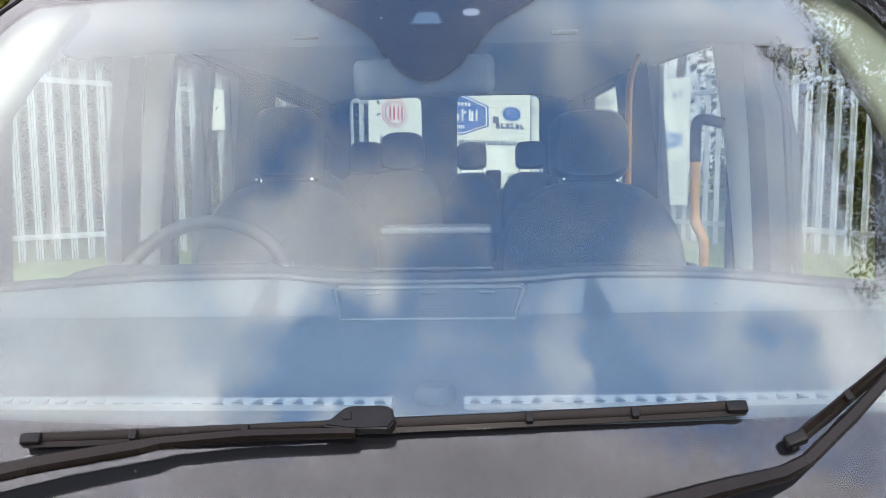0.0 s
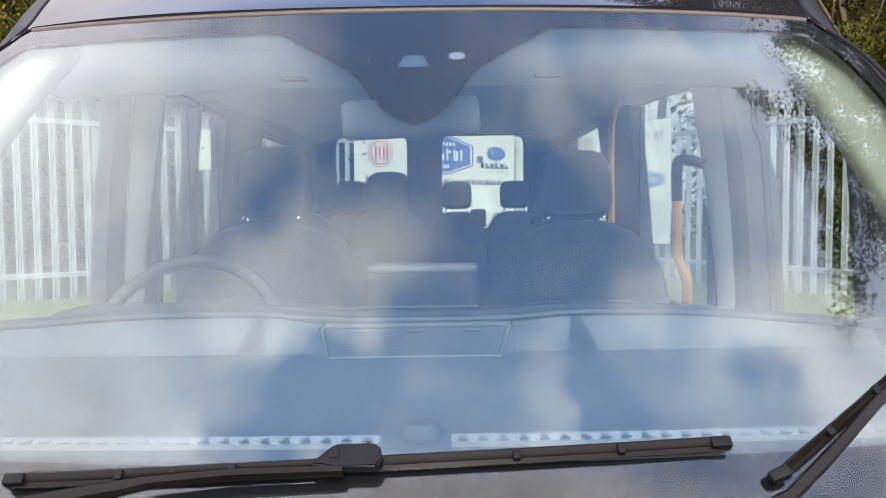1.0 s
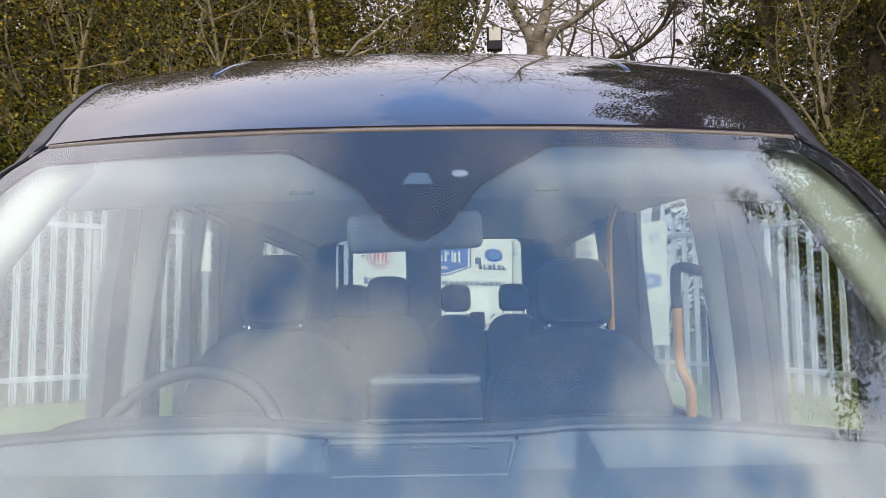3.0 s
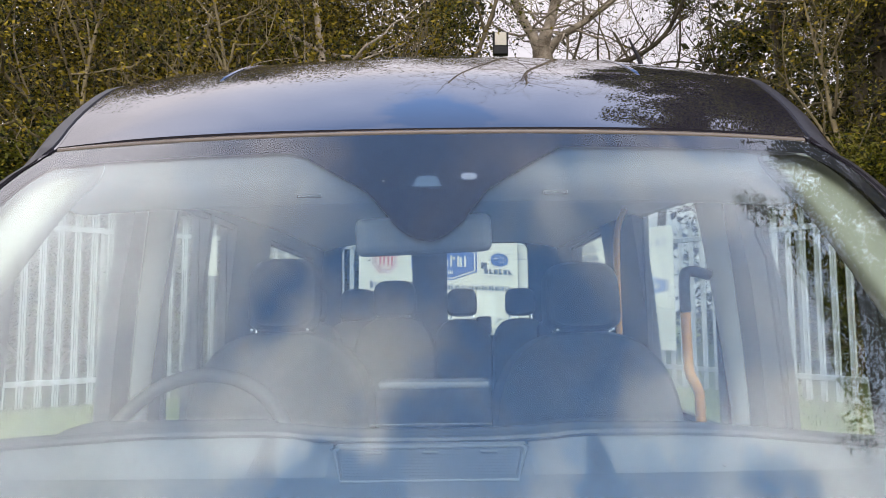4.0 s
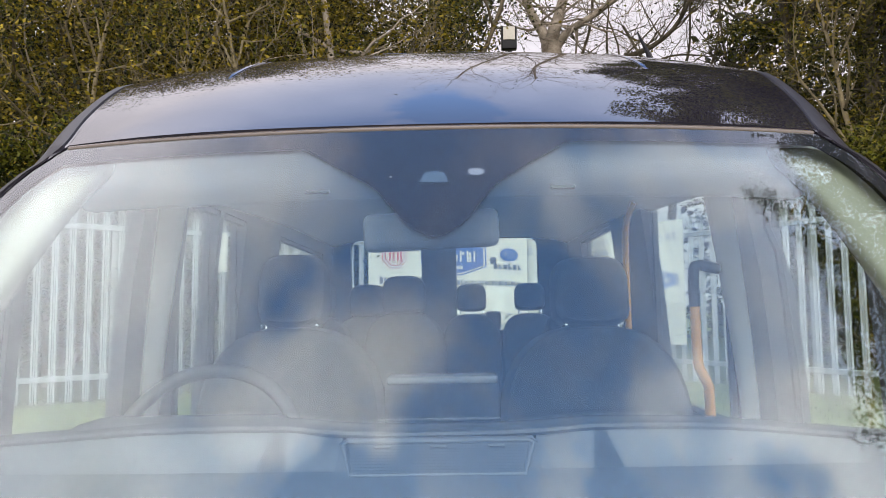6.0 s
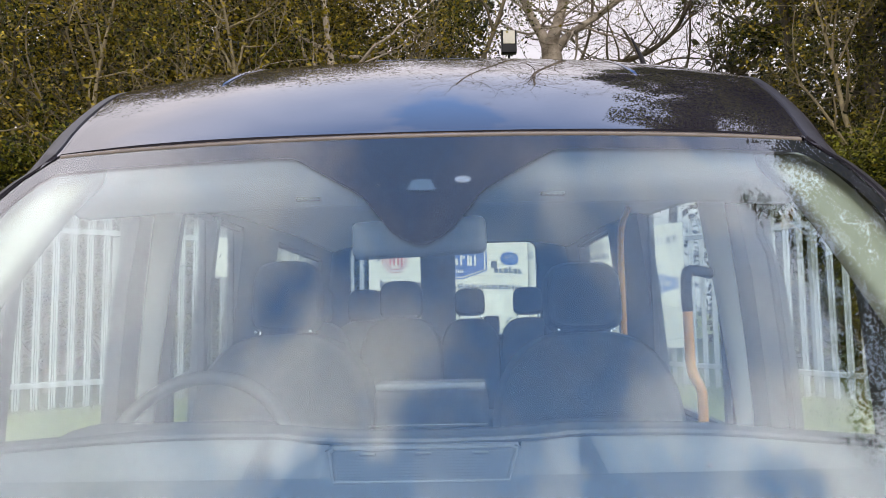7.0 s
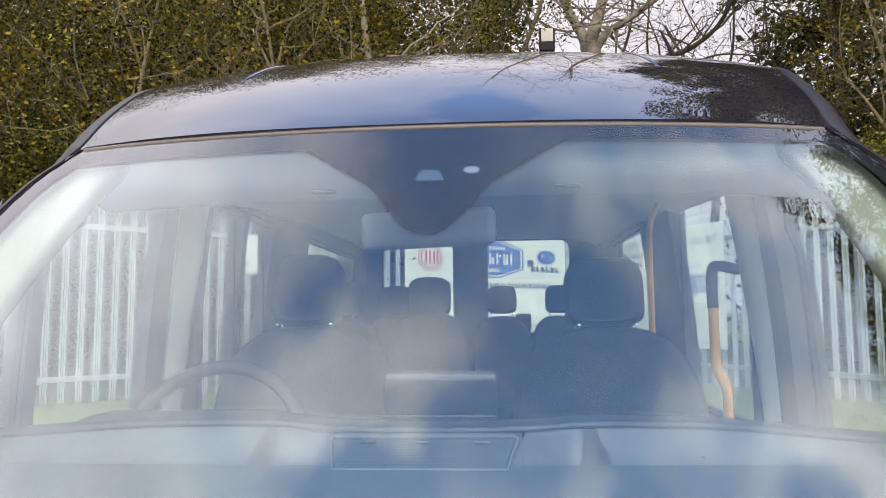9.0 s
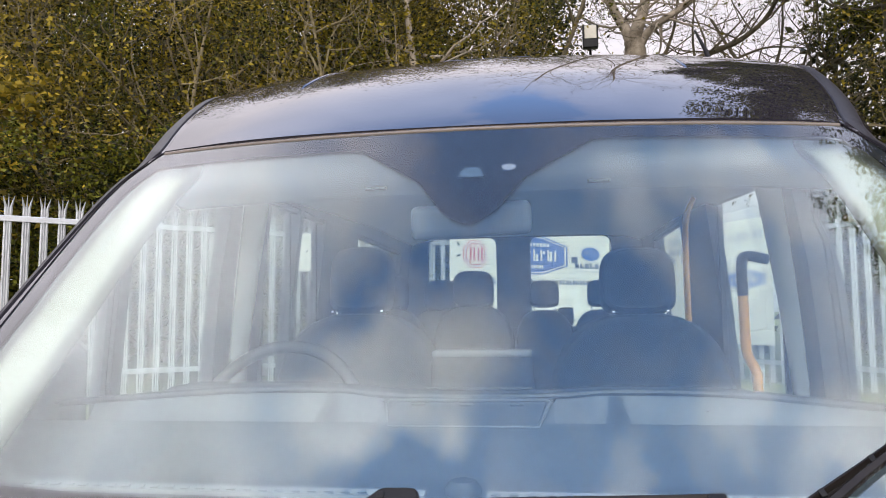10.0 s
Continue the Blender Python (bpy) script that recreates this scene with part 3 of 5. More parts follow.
def build_sides():
    for s in (-1, 1):
        windows = []
        lead = lambda z: gy(half_width(z), z) + 0.125
        for lo_y, hi_y, z1 in ((0.0, 1.515, 1.79), (1.56, 2.08 if s < 0 else 1.99, 1.955)):
            rows, edge = [], []
            for k in range(13):
                z = lerp(1.24, z1, k / 12)
                y0 = max(lo_y, lead(z))
                rows.append([Vector((s * (tuck(lerp(y0, hi_y, j / 4), z) - 0.02), lerp(y0, hi_y, j / 4), z)) for j in range(5)])
                edge.append(Vector((s * (tuck(y0, z) - 0.03), y0, z)))
            glass = part("side_window", sheet(rows, lambda p: (-s * 0.004, 0, 0), 1), None, van, "green-tinted front side window", materials=[M_INNER, M_SIDE_GLASS])
            glass.visible_shadow = False
            part("seal", tube(edge + [r[-1] + Vector((-s * 0.01, 0, 0)) for r in rows[::-1]], 0.011, 6), M_RUBBER, glass)
        rows = []
        for k in range(20):
            z = lerp(1.22, 1.965, k / 19)
            w = half_width(z)
            rows.append([Vector((s * (w + 0.050), gy(w, z) + 0.06, z)), Vector((s * lerp(w + 0.06, tuck(lead(z), z), 0.6), gy(w, z) + 0.10, z)), Vector((s * tuck(lead(z), z), lead(z) + 0.01, z)), Vector((s * (tuck(lead(z), z) - 0.03), lead(z) + 0.03, z))])
        part("door_frame", sheet(rows, lambda p: (-s * 0.012, 0.004, 0)), M_TRIM_DARK, van)
        if s < 0:
            windows += [(2.43, 2.75, 1.24, 2.02, "fixed"), (2.79, 3.10, 1.24, 2.02, "slide"), (3.70, 4.90, 1.24, 2.02, "rear")]
        else:
            windows += [(2.36, 3.20, 1.24, 2.08, "slide"), (3.83, 4.75, 1.24, 2.06, "rear")]
        # skin below and above the windows, and the posts between them
        part("side_panel", panel(0.95, 5.36, 0.38, 1.24, s), M_PAINT, van, "black lower side panel")
        part("side_panel", panel(2.08 if s < 0 else 1.99, 5.36, 2.10, 2.40, s, top=lambda y: max(eave(y), 2.112), mat_back=1), None, van, materials=[M_PAINT, M_TRIM_DARK])
        gaps = [(1.515, 1.56, 1.24, 1.86), (2.08 if s < 0 else 1.99, 2.43 if s < 0 else 2.36, 1.24, 2.10)]
        rest = windows
        for a, b in zip(rest, rest[1:]):
            gaps.append((a[1], b[0], 1.24, 2.10))
        gaps.append((rest[-1][1], 5.36, 1.24, 2.10))
        for y0, y1, z0, z1 in gaps:
            part("window_post", panel(y0, y1, z0, z1, s, mat_back=1), None, van, materials=[M_PAINT, M_TRIM_DARK])
        for y0, y1, z0, z1, kind in windows:
            if z1 < 2.10:
                part("window_head", panel(y0, y1, z1, 2.10, s), M_TRIM_DARK, van)
            glass = part("side_window", panel(y0, y1, z0, z1, s, 0.02, 0.004, mat_back=1), None, van, "green-tinted side window", materials=[M_INNER, M_SIDE_GLASS])
            glass.visible_shadow = False
            z_in = z0
            t = 0.02
            frame_bm = bmesh.new()
            for a, b, c, d in ((y0, y0 + t, z_in, z1), (y1 - t, y1, z_in, z1), (y0 + t, y1 - t, z1 - t, z1), (y0 + t, y1 - t, z_in, z_in + t)):
                m = (c + d) / 2
                add_box(frame_bm, (s * (side_x(m) - 0.035), (a + b) / 2, m), (0.024, b - a, d - c), 0.004)
            part("seal", frame_bm, M_RUBBER, glass)
        part("door_head", panel(1.60, 2.08 if s < 0 else 1.99, 1.955, 2.16, s, 0.004, top=lambda y: max(eave(y), 1.965)), M_TRIM_DARK, van)
        # trims inside
        rows = []
        for k in range(24):
            z = lerp(1.33, 1.93, k / 23)
            w = half_width(z)
            inner = w - 0.128
            g = lambda x, off: Vector((s * x, gy(x, z) + off, z))
            rows.append(smooth_line([g(inner + 0.022, 0.13), g(inner + 0.002, 0.095), g(inner + 0.012, 0.055), g(w - 0.05, 0.036), g(w - 0.005, 0.045)], 5))
        part("pillar_trim", sheet(rows), M_TRIM, van, "pale grey plastic pillar trim")
        rows = []
        for k in range(14):
            z = lerp(1.12, 2.06, k / 13)
            w, bulge = side_x(z), lerp(0.045, 0.085, k / 13)
            line = smooth_line([(s * (w - 0.052), 2.098, z), (s * (w - 0.052 - bulge * 0.45), 2.106, z), (s * (w - 0.050 - bulge), 2.150, z), (s * (w - 0.045 - bulge), 2.205, z), (s * (w - 0.052), 2.260, z)], 4)
            rows.append(line)
        part("post_trim", sheet(rows), M_POST, van, "pale grey plastic post trim")
        part("post_trim", panel(1.985, 2.10, 1.0, 2.08, s, 0.052, 0.035), M_TRIM_DARK, van)
        part("side_lining", panel(1.2, 5.3, 0.45, 1.22, s, 0.055, 0.02), M_TRIM_DARK, van)
        # door mirror on its arm
        mirror = part("door_mirror", box((s * 1.13, 1.60, 1.40), (0.19, 0.12, 0.26), 0.05), M_PLASTIC, van, "black door mirror")
        part("arm", tube([(s * 0.93, 1.62, 1.24), (s * 1.02, 1.61, 1.25), (s * 1.10, 1.60, 1.30)], 0.03, 8), M_PLASTIC, mirror)
        part("mirror_glass", box((s * 1.13, 1.664, 1.40), (0.15, 0.004, 0.21), 0.001), M_CHROME, mirror)
        for y in (0.55, 4.35):
            wheel = part("wheel", tube([(s * 0.78, y, 0.345), (s * 0.80, y, 0.345), (s * 0.96, y, 0.345), (s * 0.98, y, 0.345)], [0.30, 0.345, 0.345, 0.30], 32), M_RUBBER, van, "black tyre")
            part("rim", tube([(s * 0.97, y, 0.345), (s * 0.985, y, 0.345)], [0.21, 0.19], 24), M_GREY, wheel)
    part("underbody", box((0, 2.9, 0.42), (1.80, 4.9, 0.16), 0.02), M_PLASTIC, van)
    part("cabin_floor", box((0, 3.2, 0.60), (1.76, 4.2, 0.05), 0.01), M_FLOOR, van)
    # rear doors with two windows
    R = 5.30
    for s, lo, a, b, hi in ((-1, -0.90, -0.715, -0.205, -0.080), (1, -0.0802, 0.043, 0.625, 0.90)):
        door = bmesh.new()
        mid, wide = (lo + hi) / 2, hi - lo
        add_box(door, (mid, R, 0.99), (wide, 0.06, 1.0), 0.01)
        add_box(door, (mid, R, 2.275), (wide, 0.06, 0.26), 0.01)
        add_box(door, ((lo + a) / 2, R, 1.818), (a - lo, 0.06, 0.66))
        add_box(door, ((b + hi) / 2, R, 1.818), (hi - b, 0.06, 0.66))
        for cx, cz in ((a, 1), (b, 1), (a, 0), (b, 0)):
            # rounded window corners
            q = 0.06
            dx, z0, dz = (1 if cx == a else -1), (2.146 if cz else 1.49), (-1 if cz else 1)
            outline = [(cx, z0), (cx + dx * q, z0)] + [(cx + dx * q * (1 - math.sin(t)), z0 + dz * q * (1 - math.cos(t))) for t in [k * math.pi / 12 for k in range(1, 6)]] + [(cx, z0 + dz * q)]
            add_prism(door, outline, lambda x, z: Vector((x, R - 0.03, z)), lambda x, z: Vector((x, R + 0.03, z)))
        d = part("rear_door", door, M_TRIM_DARK, van, "dark rear door with a rounded window", smooth=False)
        pane = part("rear_window", sheet([[Vector((x, R + 0.012, z)) for x in (a, b)] for z in (1.49, 2.146)], lambda p: (0, 0.004, 0), 1), None, d, "rear window with heating wires", materials=[M_SIDE_GLASS, M_INNER])
        pane.visible_shadow = False
        wires = bmesh.new()
        for k in range(16):
            add_box(wires, ((a + b) / 2, R + 0.006, 1.53 + k * 0.038), (b - a - 0.03, 0.0006, 0.0008))
        part("heating_wires", wires, M_TRIM_DARK, d)


build_sides()


def build_dash():
    dash = part("dashboard", box((0, 1.18, 1.16), (1.66, 0.34, 0.44), 0.03), M_DASH, van, "grey moulded plastic dashboard")
    # rising shelf against the glass
    ridge = soft_curve([(-0.85, 1.425), (-0.6, 1.446), (-0.42, 1.459), (-0.24, 1.462), (-0.17, 1.456), (-0.08, 1.452), (0.08, 1.452), (0.17, 1.455), (0.24, 1.459), (0.42, 1.454), (0.6, 1.436), (0.85, 1.41)])
    bow = lambda x: 0.10 * x * x
    lip = lambda x: 0.958 + bow(x)
    rows = []
    for y, z in ((0.700, 1.335), (0.735, 1.345), (0.775, 1.352), (0.845, 1.356), (0.862, 1.362), (0.885, 1.372), (0.925, 1.405), (0.950, 1.424), (0.958, 1.428), (0.966, 1.424), (0.970, 1.39), (0.975, 1.33)):
        rows.append([Vector((x, y + bow(x) + 0.02, z - 0.016 * x * x)) for x in [lerp(-0.80, 0.80, i / 48) for i in range(49)]])
    part("shelf", sheet(rows), M_DASH, dash, "sloping dashboard shelf below the glass")
    # defroster slot: pale strip with a row of dark fins
    for s, x0, x1 in ((-1, 0.035, 0.62), (1, 0.045, 0.62)):
        rows = [[Vector((s * x, 0.800 + dy + bow(x) + 0.02, 1.3595 + dz - 0.016 * x * x)) for x in [lerp(x0, x1, i / 30) for i in range(31)]] for dy, dz in ((0.0, 0.0), (0.003, 0.002), (0.019, 0.003), (0.022, 0.0))]
        slot = part("defroster_slot", sheet(rows, lambda p: (0, 0, -0.006)), M_SLOT, dash, "pale defroster slot with dark fins")
        n = int((x1 - x0) / 0.0225)
        for k in range(n):
            x = s * (x0 + 0.012 + k * 0.0225)
            zf = 1.3636 - 0.016 * x * x
            bm = prism([(-0.0062, 0.0), (0.0062, 0.0), (0.0008, 0.0150), (-0.0008, 0.0150)], lambda a, b: Vector((x + a, 0.8160 + bow(x) + b, zf)), lambda a, b: Vector((x + a, 0.8160 + bow(x) + b, zf - 0.0012)))
            part("fin", bm, M_DASH_DARK, slot, smooth=False)
    part("sun_sensor", tube([(0.012, 0.855, 1.352), (0.012, 0.855, 1.362), (0.012, 0.855, 1.372), (0.012, 0.855, 1.375)], [0.024, 0.024, 0.017, 0.006], 20), M_DASH, dash, "small round sensor dome")
    # trays: back walls, toned paler for the light on them, and the moulded ridge
    for s in (-1, 1):
        x0, x1 = (0.240, 0.70)
        rows = []
        for y, dz in ((0.99, -0.10), (1.055, -0.050), (1.075, -0.030), (1.095, -0.010), (1.104, -0.004)):
            inner = lerp(0.274, x0, (y - 0.99) / 0.114)
            rows.append([Vector((s * x, y + bow(x) + 0.03 * max(0, (x - 0.62) / 0.08) ** 2 * (1.104 - y) / 0.114, ridge(s * x) + dz)) for x in [lerp(inner, x1, i / 20) for i in range(21)]])
        part("tray", sheet(rows, lambda p: (0, 0.008, -0.004)), M_DASH_LIGHT, dash, "document tray, toned paler for the light on it")
        # recess with its shade painted dark, and the shoulder painted paler, by the console
        rows = []
        for k in range(9):
            t = k / 8
            y, dz = lerp(0.985, 1.102, t), lerp(-0.10, -0.004, t)
            xi, xo = lerp(0.196, 0.224, t), lerp(0.274, 0.240, t)
            rows.append([Vector((s * lerp(xi, xo, i / 8), y, ridge(s * x0) + dz - 0.006 * (1 - t) * math.sin(math.pi * i / 8) ** 2)) for i in range(9)])
        part("divider", sheet(rows, lambda p: (0, 0.008, -0.004)), M_RECESS_SHADE, dash)
        rows = []
        for k in range(9):
            t = k / 8
            y, dz = lerp(0.985, 1.102, t), lerp(-0.10, -0.004, t)
            xi, xo = lerp(0.128, 0.140, t), lerp(0.196, 0.224, t)
            zi = min(1.4515 + (y - 1.03) * 0.52 - 0.005, 1.4495)
            rows.append([Vector((s * lerp(xi, xo, i / 8), y, lerp(zi, ridge(s * x0) + dz, (i / 8) ** 2 * (3 - i / 4)))) for i in range(9)])
        part("fillet", sheet(rows, lambda p: (0, 0.008, -0.004)), M_LIT_FACES, dash)
    line = [(x, 1.106 + bow(x), ridge(x)) for x in [lerp(-0.78, 0.78, i / 60) for i in range(61)]]
    part("ridge", tube(line, 0.0055, 8), M_DASH, dash, "moulded ridge along the dashboard")
    rows = [[Vector((x, y + bow(x), ridge(x) + dz)) for x in [lerp(-0.80, 0.80, i / 48) for i in range(49)]] for y, dz in ((1.104, 0.0), (1.15, 0.004), (1.22, 0.0), (1.30, -0.05), (1.34, -0.2))]
    part("rear_slope", sheet(rows), M_DASH, dash)
    # speaker grille in the middle: sunk mesh in a moulded frame
    gz = lambda y: 1.4515 + (y - 1.03) * 0.52
    frame_pts = [(-0.128, 1.027), (-0.122, 1.033), (0.122, 1.033), (0.128, 1.027), (0.112, 0.972), (-0.112, 0.972)]
    ring = [Vector((x, y, gz(y) + 0.002)) for x, y in frame_pts]
    part("grille_frame", tube(ring + [ring[0]], 0.0028, 8), M_LIT_FACES, dash)
    part("grille_frame", tube([Vector((p.x * 1.045, 1.0 + (p.y - 1.0) * 1.20, p.z + 0.001)) for p in ring[:4]], 0.0016, 8), M_DASH_DARK, dash)
    rows = [[Vector((x, y, min(gz(y) - 0.005, 1.4495))) for x in [lerp(-0.134, 0.134, i / 12) for i in range(13)]] for y in (0.96, 0.99, 1.03, 1.05, 1.10)]
    part("console_top", sheet(rows, lambda p: (0, 0.004, -0.008)), M_LIT_FACES, dash)
    # near-black hexagons on the plate stand in for the shade in the holes
    mesh_bm = bmesh.new()
    for r in range(10):
        y = 0.978 + r * 0.0053
        w = lerp(0.107, 0.120, r / 9)
        n = 40
        for k in range(n):
            x = lerp(-w, w, (k + 0.5 * (r % 2)) / n)
            mesh_bm.faces.new([mesh_bm.verts.new((x + 0.0020 * math.cos(a), y + 0.0019 * math.sin(a), gz(y) + 0.0006)) for a in [j * math.pi / 3 for j in range(6)]])
    plate = part("grille", prism([(-0.122, 1.030), (0.122, 1.030), (0.108, 0.974), (-0.108, 0.974)], lambda x, y: Vector((x, y, gz(y))), lambda x, y: Vector((x, y, gz(y) - 0.002))), M_GRILLE, dash, "perforated speaker grille")
    tagged(part("perforation", mesh_bm, M_RECESS_SHADE, plate, smooth=False), kind="stuff")
    for x in (-0.075, 0.0, 0.078):
        part("clip", box((x, 1.022, gz(1.022) + 0.003), (0.022, 0.006, 0.003), 0.001), M_DASH_LIGHT, plate)
    # screen housing behind the ridge
    hood = part("screen_housing", box((0.002, 1.33, 1.42), (0.205, 0.10, 0.18), 0.018, taper=(0.96, 0.9)), M_HOUSE, dash, "dark screen housing with rounded top")
    # paler cap: the highlight along the housing's top put into its colour
    part("cap", box((0.002, 1.325, 1.512), (0.192, 0.07, 0.014), 0.0065), M_LIT_FACES, hood)
    # thin pale box added for the line along the dash's rear edge
    part("edge_line", box((-0.004, 1.276, 1.4495), (0.205, 0.006, 0.003), 0.001), M_DASH_LIGHT, hood, "thin pale line across the housing front")
    # instrument cowl
    part("instrument_cowl", box((-0.43, 1.26, 1.40), (0.36, 0.16, 0.12), 0.045), M_DASH_DARK, dash)
    # steering wheel
    c = Vector((-0.450, 1.42, 1.364))
    tilt = Matrix.Rotation(radians(-28), 4, "X")
    pts = [c + tilt @ Vector((0.176 * math.cos(a), 0, 0.176 * math.sin(a))) for a in [k * 2 * math.pi / 40 for k in range(41)]]
    wheel = part("steering_wheel", tube(pts, 0.0145, 12), M_LEATHER, van, "black leather steering wheel")
    part("hub", box(c + Vector((0, 0.01, 0)), (0.16, 0.05, 0.12), 0.03, tilt), M_PLASTIC, wheel)
    for a in (0, 180, 270):
        e = c + tilt @ Vector((0.166 * math.cos(radians(a)), 0, 0.166 * math.sin(radians(a))))
        part("spoke", tube([c, (c + e) / 2 + Vector((0, 0.012, 0)), e], 0.014, 6), M_PLASTIC, wheel)
    # inner mirror under the pointed patch
    mirror = part("rear_view_mirror", box((-0.012, 1.27, 1.768), (0.232, 0.035, 0.066), 0.017, Matrix.Rotation(radians(-2), 4, "Y")), M_DASH_LIGHT, van, "grey interior mirror on a stalk")
    part("stalk", tube([(-0.01, 1.262, 1.78), (-0.005, 1.235, 1.83), (0, 1.245, 1.87)], 0.011, 8), M_PLASTIC, mirror)
    # headlining, small boxes for its highlights, and the cabin lamp
    rows, rear = [], []
    for y, z in ((1.385, 1.945), (1.390, 1.931), (1.400, 1.916), (1.420, 1.900), (1.455, 1.886), (1.51, 1.877), (1.58, 1.873), (1.66, 1.880), (1.76, 1.900), (1.95, 1.946), (2.2, 2.00), (2.5, 2.055), (3.0, 2.105), (4.0, 2.14), (5.27, 2.15)):
        b = 0.09 * max(0, 1 - (y - 1.38) / 1.2)
        w = lerp(0.74, 0.885, min(1, (y - 1.385) / 0.6))
        (rows if y < 1.6 else rear).append([Vector((x, y + b * x * x, z - lerp(0.008, 0.07, min(1, max(0, (y - 2.0) / 0.8))) * (x / w) ** 6)) for x in [lerp(-w, w, i / 24) for i in range(25)]])
    shelf = part("cab_headlining", sheet(rows, lambda p: (0, 0.004, 0.012)), M_CAB, van, "pale moulded headlining lip over the cab")
    part("roof_lining", sheet([[p + Vector((0, 0.001, 0.002)) for p in rows[-1]]] + rear, lambda p: (0, 0.004, 0.012)), M_LINING, van, "cloth roof lining, toned a little darker than the cab lip")
    for s in (-1, 1):
        # pale boxes added to read as short highlights on the lip
        part("lining_glint", box((s * 0.25, 1.50, 1.877), (0.05, 0.012, 0.008), 0.003), M_TRIM, shelf)
    part("cabin_lamp", box((0.37, 2.2, 1.99), (0.16, 0.10, 0.02), 0.006), M_PEARL, van)


build_dash()


def build_wipers():
    def g(x, z, out):
        return on_glass(x, z, -out)

    # long wiper: flat blade with spoiler, joint, arm
    a, b = (-0.378, 1.3555), (0.312, 1.3775)
    at = lambda t: (lerp(a[0], b[0], t), lerp(a[1], b[1], t) + 0.004 * math.sin(math.pi * t))
    wiper = tagged(new("wiper"), "long black wiper with a flat blade")
    wiper.parent = van

    def blade(at, owner):
        def strip(t0, t1, prof, n=24):
            rows = []
            for k in range(n + 1):
                x, z = at(lerp(t0, t1, k / n))
                rows.append([g(x + dx, z + dz, o) for dx, dz, o in prof])
            return sheet(rows)
        part("blade", strip(0.0, 1.0, ((0, -0.0045, 0.005), (0, -0.0048, 0.0078), (0, -0.0015, 0.0088), (0, -0.001, 0.0098), (0, 0.0035, 0.0125), (0, 0.0048, 0.0118), (0, 0.0048, 0.005), (0, -0.0045, 0.005))), M_SATIN, owner, "flat black wiper blade with a spoiler")
        part("rubber_lip", strip(0.01, 0.99, ((0, -0.0015, 0.006), (0, -0.003, 0.0005), (0, 0.0, 0.0005), (0, 0.0015, 0.006))), M_RUBBER, owner)
        for t in (0.012, 0.988):
            x, z = at(t)
            x2, z2 = at(t + (0.006 if t < 0.5 else -0.006))
            turn = Matrix.Rotation(-math.atan2(z2 - z, x2 - x) if t < 0.5 else -math.atan2(z - z2, x - x2), 4, "Y")
            part("end_cap", box(g(x, z + 0.0002, 0.0090), (0.020, 0.0115, 0.0120), 0.0025, turn @ Matrix.Rotation(radians(45), 4, "X")), M_PLASTIC, owner)
        for t in (0.16, 0.315, 0.70, 0.845):
            x, z = at(t)
            x2, z2 = at(t + 0.01)
            turn = Matrix.Rotation(-math.atan2(z2 - z, x2 - x), 4, "Y")
            part("blade_clip", box(g(x, z + 0.0002, 0.0090), (0.007, 0.0105, 0.0118), 0.0015, turn @ Matrix.Rotation(radians(45), 4, "X")), M_PLASTIC, owner)

    blade(at, wiper)
    joint_turn = Matrix.Rotation(radians(-2), 4, "Y") @ Matrix.Rotation(radians(45), 4, "X")
    outline = [(-0.090, 1.3655), (-0.068, 1.3800), (-0.030, 1.3808), (-0.022, 1.3790), (-0.019, 1.3695), (-0.024, 1.3640), (-0.060, 1.3645)]
    bm = prism(outline, lambda x, z: g(x, z, 0.010), lambda x, z: g(x + (0.003 if x < -0.05 else -0.001), z, 0.024))
    bmesh.ops.bevel(bm, geom=bm.edges[:], offset=0.002, segments=2, affect="EDGES")
    joint = part("joint", bm, M_PLASTIC, wiper, "moulded blade joint")
    part("button", box(g(-0.064, 1.3730, 0.0243), (0.0085, 0.0085, 0.002), 0.0008, joint_turn), M_PLASTIC, joint)
    line = [g(*p) for p in ((-0.056, 1.3630, 0.018), (-0.09, 1.3622, 0.019), (-0.16, 1.3600, 0.020), (-0.235, 1.3537, 0.021), (-0.252, 1.3500, 0.023), (-0.34, 1.3360, 0.026), (-0.44, 1.3150, 0.030), (-0.56, 1.286, 0.034))]

    def arm(line, w, name="arm", owner=None):
        rows = []
        for k, p in enumerate(line):
            d = (line[min(k + 1, len(line) - 1)] - line[max(k - 1, 0)]).normalized()
            n = Vector((0, -0.7, 0.7))
            side = d.cross(n).normalized()
            ww = w[k]
            rows.append([p + side * (ww * u) + n * h for u, h in ((-1, -0.004), (-1, 0.001), (-0.6, 0.005), (0.6, 0.005), (1, 0.001), (1, -0.004), (-1, -0.004))])
        part(name, sheet(rows), M_SATIN, owner, "satin black pressed arm")

    arm(line, [0.0042, 0.0045, 0.005, 0.0052, 0.0070, 0.0080, 0.0095, 0.012], owner=wiper)
    part("pivot", tube([on_glass(-0.57, 1.262, -0.006) + Vector((0, 0, -0.03)), on_glass(-0.57, 1.272, -0.055)], [0.024, 0.020], 16), M_PLASTIC, wiper)

    a2, b2 = (0.347, 1.3508), (0.800, 1.5400)
    wiper2 = tagged(new("wiper"), "shorter black wiper lying aslant at the side")
    wiper2.parent = van
    blade(lambda t: (lerp(a2[0], b2[0], t), lerp(a2[1], b2[1], t)), wiper2)
